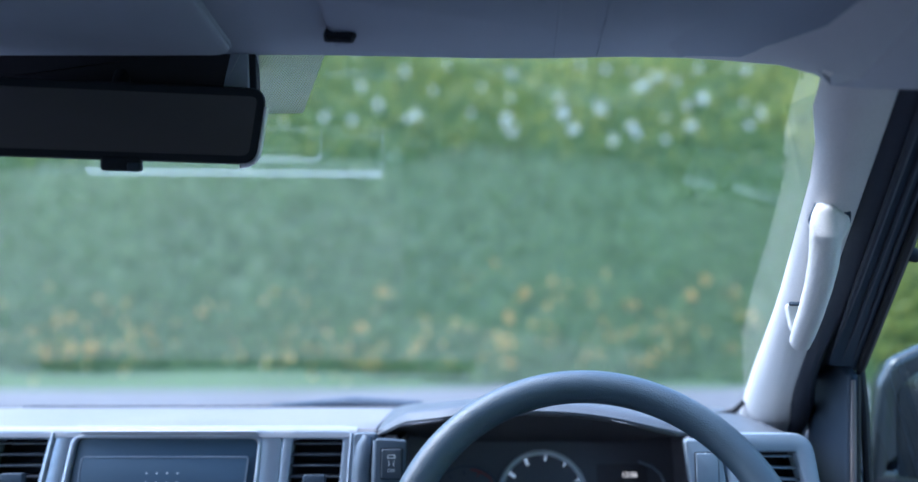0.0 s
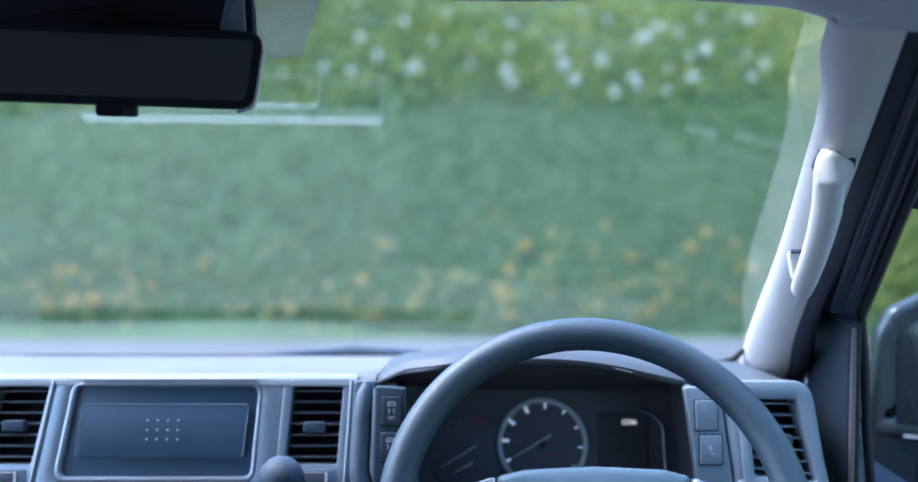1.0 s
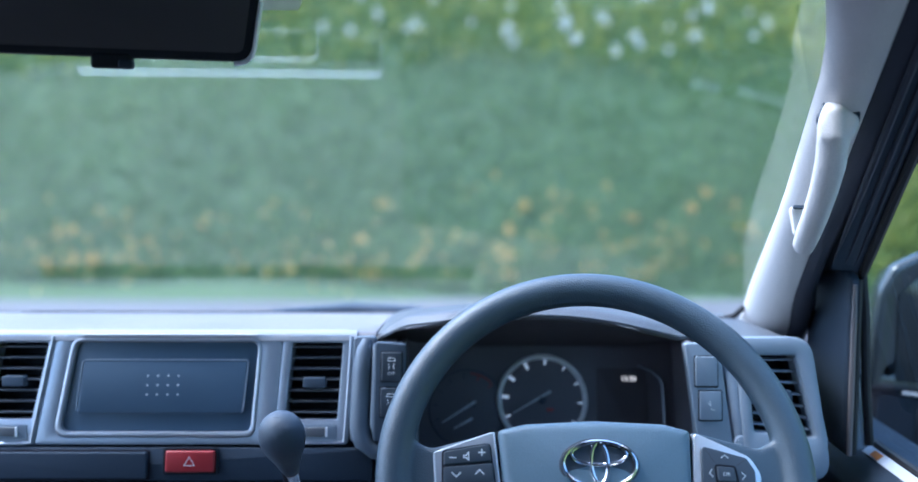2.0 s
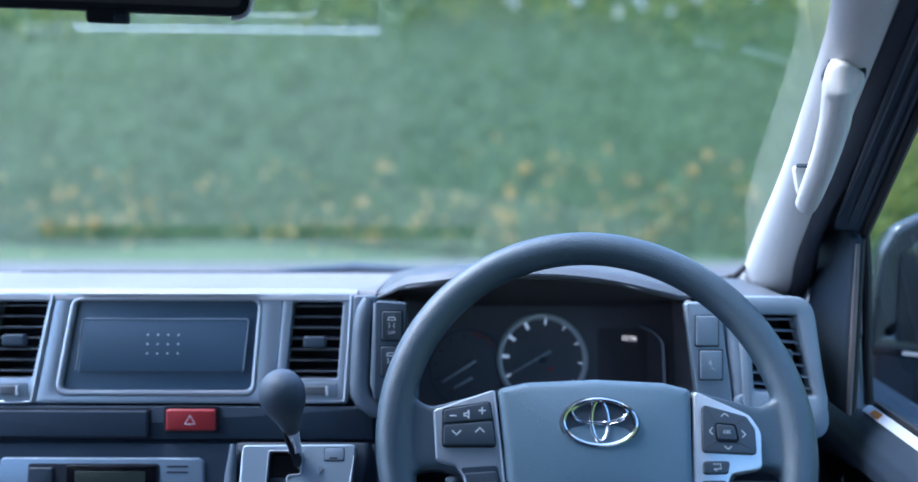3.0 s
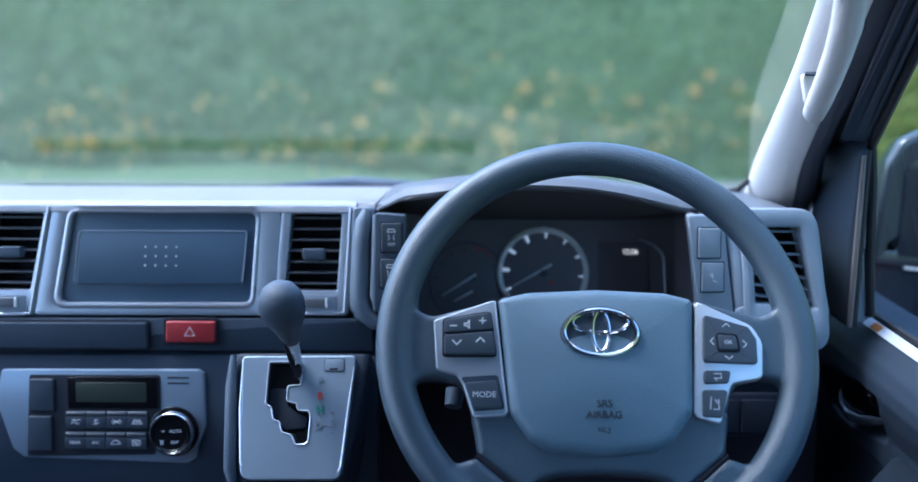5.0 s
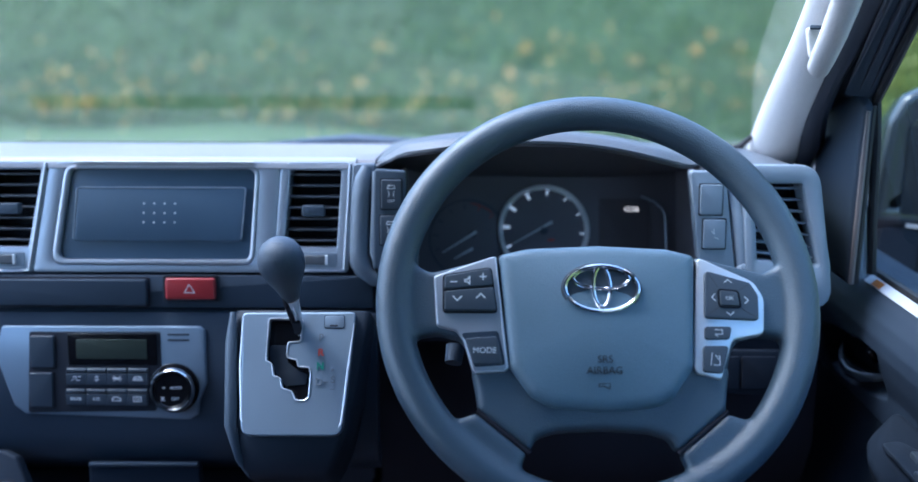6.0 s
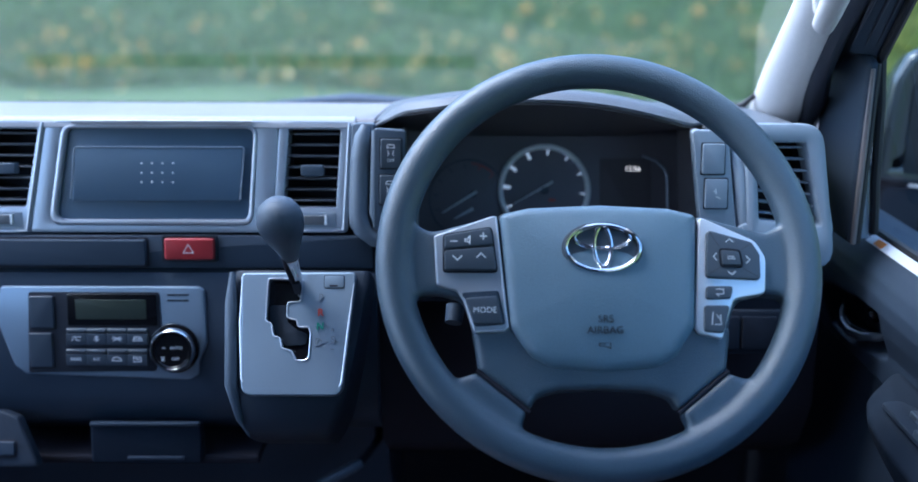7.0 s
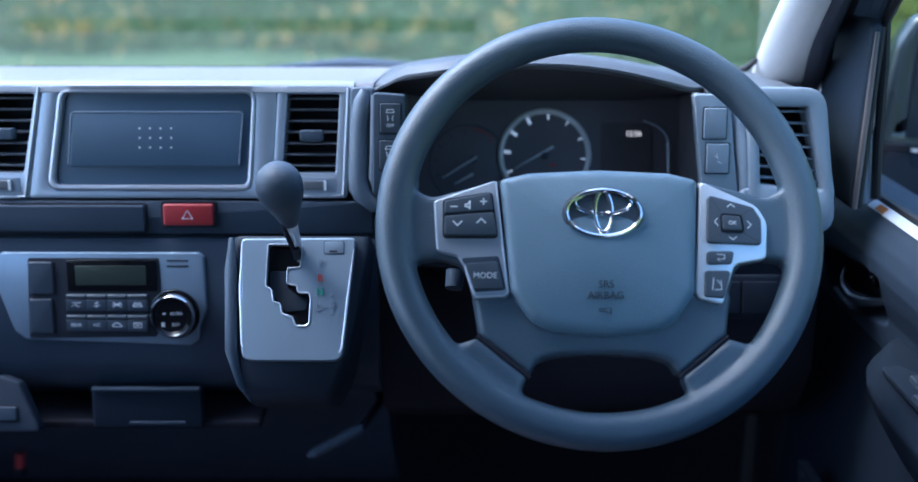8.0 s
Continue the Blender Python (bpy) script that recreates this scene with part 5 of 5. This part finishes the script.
# ---- things on the door ----
pull = part("handle_bed", plate(rounded([(-100, -30), (75, -12), (76, 30), (-100, 14)], 8), 3, 1.2, 0), SURROUND, door, "dark bed behind the inner door handle", at=Matrix.Translation((0.471, 1.053, 1.200)) @ pose(0, 0, 0, 90, 0, -90))
part("door_handle", tube([(448, 1112, 1194), (444, 1106, 1187), (440, 1090, 1180), (438, 1066, 1178), (440, 1036, 1184), (446, 1010, 1194), (456, 1002, 1200)], [3, 4.5, 5.5, 6, 6, 5, 4], 16), HANDLEMAT, pull, at=Matrix())
part("lever_rib", tube([(446, 1112, 1199), (440, 1096, 1189), (438, 1066, 1186), (441, 1034, 1192)], [1.0, 1.4, 1.4, 1.0], 8), SURROUND, pull, at=Matrix())
part("lock_knob", tube([(464, 1036, 1206), (452, 1036, 1208), (447, 1036, 1214), (450, 1036, 1222)], [7, 7, 6, 4], 12), GLOSS, pull, at=Matrix())
part("lock_glint", lathe([(3.5, -2), (3.5, 1), (2, 2.4)], 12), CHROME, pull, at=Matrix.Translation((0.452, 0.996, 1.221)) @ pose(0, 0, 0, 90, 0, -90))
part("screw", lathe([(3.0, -2), (3.0, 1), (1.6, 2)], 12), CHROME, pull, at=Matrix.Translation((0.446, 0.990, 1.206)) @ pose(0, 0, 0, 90, 0, -90))
label_ = part("sticker", sheet(lambda y, i: Vector(((0.4528, 0.4488, 0.4440)[i], y, (1.2912, 1.2885, 1.2845)[i])), span(0.50, 1.068, 6), range(3), 0.0006, (-1, 0, 0.3)), PAPER, door, "white printed sticker on the door ledge", at=Matrix())
part("sticker_mark", sheet(lambda y, i: Vector(((0.4505, 0.4480, 0.4445)[i], y, (1.2908, 1.2888, 1.2856)[i])), span(1.030, 1.050, 2), range(3), 0.0006, (-1, 0, 0.3)), ORANGE, label_, "orange patch of the sticker", at=Matrix())
arm = soften(part("armrest", rings([[Vector((x, y, z)) * 1000 for x, z in ((0.442, 1.10), (0.442, 1.184), ((0.44 + xi) / 2, 1.182), (xi + 0.012, 1.176), (xi, 1.163), (xi + 0.012, 1.135), (xi + 0.035, 1.10))]
                             for y, xi in ((0.945, 0.425), (0.935, 0.410), (0.915, 0.396), (0.88, 0.383), (0.82, 0.374), (0.75, 0.3735), (0.5, 0.372), (-0.1, 0.37))], True, back=True), ARMMAT, door, at=Matrix()), 3.0, 14)
FAR = Matrix.Translation((0.407, 0.79, 1.1825)) @ pose(0, 0, 0, 4, 0, 90)
part("switch_bed", plate(rounded([(-140, -22), (60, -20), (88, -4), (80, 16), (-140, 20)], 8), 4, 1.5, -2), CONSOLEMAT, arm, "dark window switch panel", at=FAR)
for x, y in ((40, -6), (0, -10), (0, 9), (-45, -10), (-45, 9)):
    part("window_switch", plate(rounded(box(x - 15, y - 8, x + 15, y + 8), 3), 6, 2, 1.5), KEYPLASTIC, arm, at=FAR)
part("map_pocket", sheet(lambda y, v: Vector((0.395 + 0.02 * v, y, 0.98 - 0.25 * v)), span(0.0, 1.05, 8), span(0, 1, 3), 0.012, (1, 0, 0)), ARMMAT, door, at=Matrix())

# ---- outside door mirror ----
om = thing("door_mirror", pose(0.60, 1.28, 1.3), "glossy dark outside door mirror on a black arm", "door mirror")
FO = panel(0.665, 1.30, 1.365)
o_out = rounded([(-123, -66), (100, -90), (100, 122), (-50, 119), (-94, 98), (-111, 66)], [8, 16, 24, 34, 24, 40], 6)
part("shell", rings([lift(inset(o_out, 40), -80), lift(inset(o_out, 16), -60), lift(inset(o_out, 4), -25), lift(o_out, -8), lift(inset(o_out, 1.5), 2), lift(inset(o_out, 5), 6), lift(inset(o_out, 10), 7), lift(inset(o_out, 20), 4)], True, back=True), SHELLPAINT, om, at=FO)
part("mirror_glass", plate(rounded([(-86, -60), (88, -78), (88, 84), (-60, 84), (-86, 60)], [10, 12, 16, 20, 20], 5), 1, 0.3, 4.6), OUTGLASS, om, at=FO)
low = rounded([(-108, -150), (95, -160), (95, -96), (-108, -72)], 12, 5)
part("lower_shell", rings([lift(inset(low, 14), -60), lift(inset(low, 4), -30), lift(low, -10), lift(inset(low, 3), -4)], True, back=True), BLACK, om, at=FO)
part("wide_angle_glass", plate(rounded([(-52, -146), (88, -154), (88, -104), (-52, -92)], 8), 1.5, 0.5, -5), OUTGLASS, om, at=FO)
part("arm", tube([(-150, -60, -60), (-100, -70, -50), (-60, -80, -30)], [18, 18, 16], 12), BLACK, om, at=FO)

# ---- wipers ----
def wiper(x, label):
    w = thing("windscreen_wiper", pose(x, 1.44, 1.36), label, "wiper", "wipers")
    y = screen_y(x, 1.40) + 0.03
    # arm is slate, not black: the glass's haze is put into its colour
    part("arm", tube([((x - 0.12) * 1000, y * 1000, 1376), (x * 1000, y * 1000 + 5, 1384), ((x + 0.10) * 1000, y * 1000 + 8, 1379)], [5, 8, 6], 8), SURROUND, w, at=Matrix())
    part("blade", tube([((x - 0.20) * 1000, y * 1000 + 6, 1373), ((x - 0.03) * 1000, y * 1000 + 10, 1377), ((x + 0.05) * 1000, y * 1000 + 10, 1375)], 4, 8), RUBBER, w, at=Matrix())
    return w


wiper(-0.155, "black windscreen wiper parked at the foot of the glass")

# ---- footwell ----
brake = thing("parking_brake_lever", pose(-0.145, 1.06, 1.0), "dark ribbed brake lever grip in the shaded footwell", "brake lever")
FP = panel(-0.145, 1.06, 0.998, 0.3, 0, 28)
part("grip", tube([(-36, 0, 0), (-30, 0, 1), (30, 0, 1), (36, 0, 0)], [4, 6.5, 6.5, 5], 12), SURROUND, brake, at=FP)
for i in range(5):
    part("rib", tube([(-26 + 12 * i, 0, 1), (-23 + 12 * i, 0, 1)], 7.2, 12), SURROUND, brake, at=FP)
part("rod", tube([(34, 0, 0), (60, 10, -40), (70, 40, -90)], 5, 10), BLACK, brake, at=FP)
tray = thing("side_tray", pose(-0.475, 1.0, 1.07), "dark grey moulded tray with a switch beside the dash", "tray")
FT = panel(-0.475, 0.985, 1.085, 0.35)
part("moulding", plate(rounded([(-110, -30), (29, -30), (4, 24), (-12, 30), (-110, 32)], [4, 6, 8, 8, 4]), 14, 3, -12), CONSOLEMAT, tray, at=FT)
part("switch_seat", plate(rounded(box(-30, -19, 5, 0), 4), 1.2, 0.4, 1.2), NEARBLACK, tray, at=FT)
part("switch", plate(rounded(box(-28, -17, 3, -2), 3), 4, 1.5, 1), DARK, tray, at=FT)
part("shelf_edge", plate(rounded(box(-260, -5, 200, 5), 3), 90, 3, -100), NEARBLACK, dash, at=panel(-0.42, 1.0, 1.047, 0.0))
flare = thing("emergency_flare", pose(-0.59, 1.20, 0.87), "red emergency flare clipped in the footwell", "flare")
part("stick", tube([(0, -26, 0), (0, 4, 0)], 7, 14), RED, flare, at=panel(-0.588, 1.20, 0.895, 0.3))
part("clip", tube([(0, -26, 0), (0, -16, 0)], 8.5, 14), BLACK, flare, at=panel(-0.588, 1.20, 0.895, 0.3))

# ---- outside: parking area, planted bank ----
part("ground", sheet(lambda x, y: Vector((x, y, 0.0)), (-400, -60, -12, 12, 60, 400), (-400, -40, 0, 8, 10.9, 60, 400)), ASPHALT, kind="structure", label="pale grey paved parking ground", category="ground")


def bank_z(x, y):
    d = y - 10.95 - 0.12 * math.sin(x * 0.31) - 0.06 * math.sin(x * 1.3 + 1)
    return max(-0.06, 0.05 + 1.1 * max(-0.1, d) - 0.03 * max(0, d) ** 2 + 0.25 * noise.noise((x * 0.4, y * 0.4, 0)) * min(1, max(0, d)))


part("bank", sheet(lambda x, y: Vector((x, y, bank_z(x, y))), span(-22, 30, 90), span(10.2, 26, 40)), SOIL, kind="structure", label="mossy planted bank beyond the parking ground", category="bank")


def leaf_cloud(name, count, place, size, material, label, category, tilt=0.8, seed=1):
    """Many small pointed leaves in one mesh."""
    rng = np.random.default_rng(seed)
    verts, faces = [], []
    for _ in range(count):
        p = place(rng)
        a, b = rng.uniform(0, 2 * math.pi), rng.normal(0, tilt)
        e = Euler((0.9 + b, rng.normal(0, 0.5), a))
        s = size * rng.uniform(0.6, 1.4)
        k = len(verts)
        for q in ((0, -1, 0), (0.42, -0.1, 0.12), (0, 1, 0), (-0.42, -0.1, 0.12)):
            w = Vector(q) * s
            w.rotate(e)
            verts.append((p[0] + w.x, p[1] + w.y, p[2] + w.z))
        faces += [(k, k + 1, k + 2), (k, k + 2, k + 3)]
    me = bpy.data.meshes.new(name)
    me.from_pydata(verts, [], faces)
    me.materials.append(material)
    return tagged(new(name, me), label, category, kind="stuff")


def on_bank(x0, x1, y0, y1, h, crowd=1.2):
    def place(rng):
        x, y = rng.uniform(x0, x1), y0 + (y1 - y0) * rng.uniform(0, 1) ** crowd
        return x, y, bank_z(x, y) + rng.uniform(0, h)
    return place


leaf_cloud("low_planting", 130000, on_bank(-12, 19, 10.95, 15.7, 0.12), 0.04, LEAFLOW, "low green ground cover leaves on the bank", "plants", seed=2)
leaf_cloud("hedge_planting", 16000, on_bank(4.7, 12, 10.95, 14.6, 0.5), 0.06, LEAFHIGH, "yellow-green hedge leaves beside the parking ground", "plants", seed=4)
leaf_cloud("shrub_planting", 40000, on_bank(-12, 20, 13.4, 18.6, 0.35, 0.75), 0.06, LEAFHIGH, "yellow-green shrub leaves high on the bank", "plants", seed=3)


# planted bank added out of view on the driver's side to block sky light
part("bank", sheet(lambda d, y: Vector((5.4 + d, y, -0.05 + 1.05 * d + 0.2 * noise.noise((d * 0.5, y * 0.4, 3)))), span(0, 6, 12), span(-14, 10.4, 36)), SOIL, kind="structure", label="unseen mossy planted bank added to block sky light", category="bank")


def on_side(rng):
    d, y = 6 * rng.uniform(0, 1), rng.uniform(-14, 11)
    return 5.4 + d, y, 0.05 + 1.05 * d + rng.uniform(0, 0.4)


leaf_cloud("side_planting", 14000, on_side, 0.10, LEAFHIGH, "yellow-green shrub leaves on the added side bank", "plants", seed=8)


def clump(spots, size, per, material, name, label, category, spread, seed, depth):
    """Tufts of small petals: white ones paint glints, gold ones are plants. spots: side and climb, in degrees from the
    cab.
    """
    rng = np.random.default_rng(seed)
    pts = []
    for a, e in spots:
        lo, hi = 10.0, 26.0
        for _ in range(40):
            mid = (lo + hi) / 2
            if bank_z(mid * math.tan(radians(a)), mid) < 1.62 + mid * math.tan(radians(e)):
                lo = mid
            else:
                hi = mid
        pts.append((mid * math.tan(radians(a)), mid - depth, 1.62 + (mid - depth) * math.tan(radians(e))))
    it = iter([p for p in pts for _ in range(per)])

    def place(r):
        p = next(it)
        k = spread * (0.3 + 1.9 * ((p[0] * 7.31 + p[2] * 3.7) % 1))
        return p[0] + r.normal(0, k), p[1] + r.normal(0, k), p[2] + r.normal(0, k * 1.2)
    return leaf_cloud(name, per * len(pts), place, size, material, label, category, seed=seed)


WHITE = [(-5.8, 10.8), (-0.7, 10.2), (-5.6, 8.9), (-4.6, 7.9), (0.7, 7.4), (-6.1, 7.0), (-9.9, 6.9), (2.9, 8.4), (6.8, 10.2), (8.3, 9.9), (9.8, 9.8), (10.5, 9.0), (12.2, 9.2), (6.0, 7.4),
         (6.5, 6.5), (10.0, 6.2), (11.6, 5.9), (12.8, 7.8), (13.6, 8.2), (13.0, 6.7), (16.1, 6.7), (2.6, 7.0), (8.7, 5.8), (1.3, 8.9)]
GOLD = [(-7.3, -7.4), (-4.6, -6.8), (-2.6, -6.6), (-1.0, -6.8), (-18.1, -7.1), (-22.4, -6.9), (-22.2, -5.1), (-17.2, -5.9), (5.0, -5.3), (6.8, -6.7), (11.6, -6.4), (9.7, -6.1), (2.8, -6.3), (1.2, -5.4),
        (1.2, -2.5), (-4.4, -3.0), (13.3, -3.2), (16.2, -4.7), (15.5, -6.4), (3.6, -3.2), (5.2, -3.0), (-10, -6.9), (8.0, -4.4), (-13, -6.6)]
sprinkle = np.random.default_rng(21)
WHITE += [(sprinkle.uniform(-8, 17), sprinkle.uniform(6.2, 11.5)) for _ in range(22)]
# white tufts stand in for glints of light on the upper leaves
clump(WHITE, 0.045, 16, GLINTWHITE, "white_glints", "white tufts painting glints over the upper shrubs", "flowers", 0.018, 5, 0.35)
spray = np.random.default_rng(11)
GOLD += [(spray.uniform(-24, 16), -7.3 + abs(spray.normal(0, 2.7))) for _ in range(36)]
clump(GOLD, 0.05, 10, PETALGOLD, "golden_plants", "golden yellow autumn plants low on the bank", "flowers", 0.11, 6, 0.1)
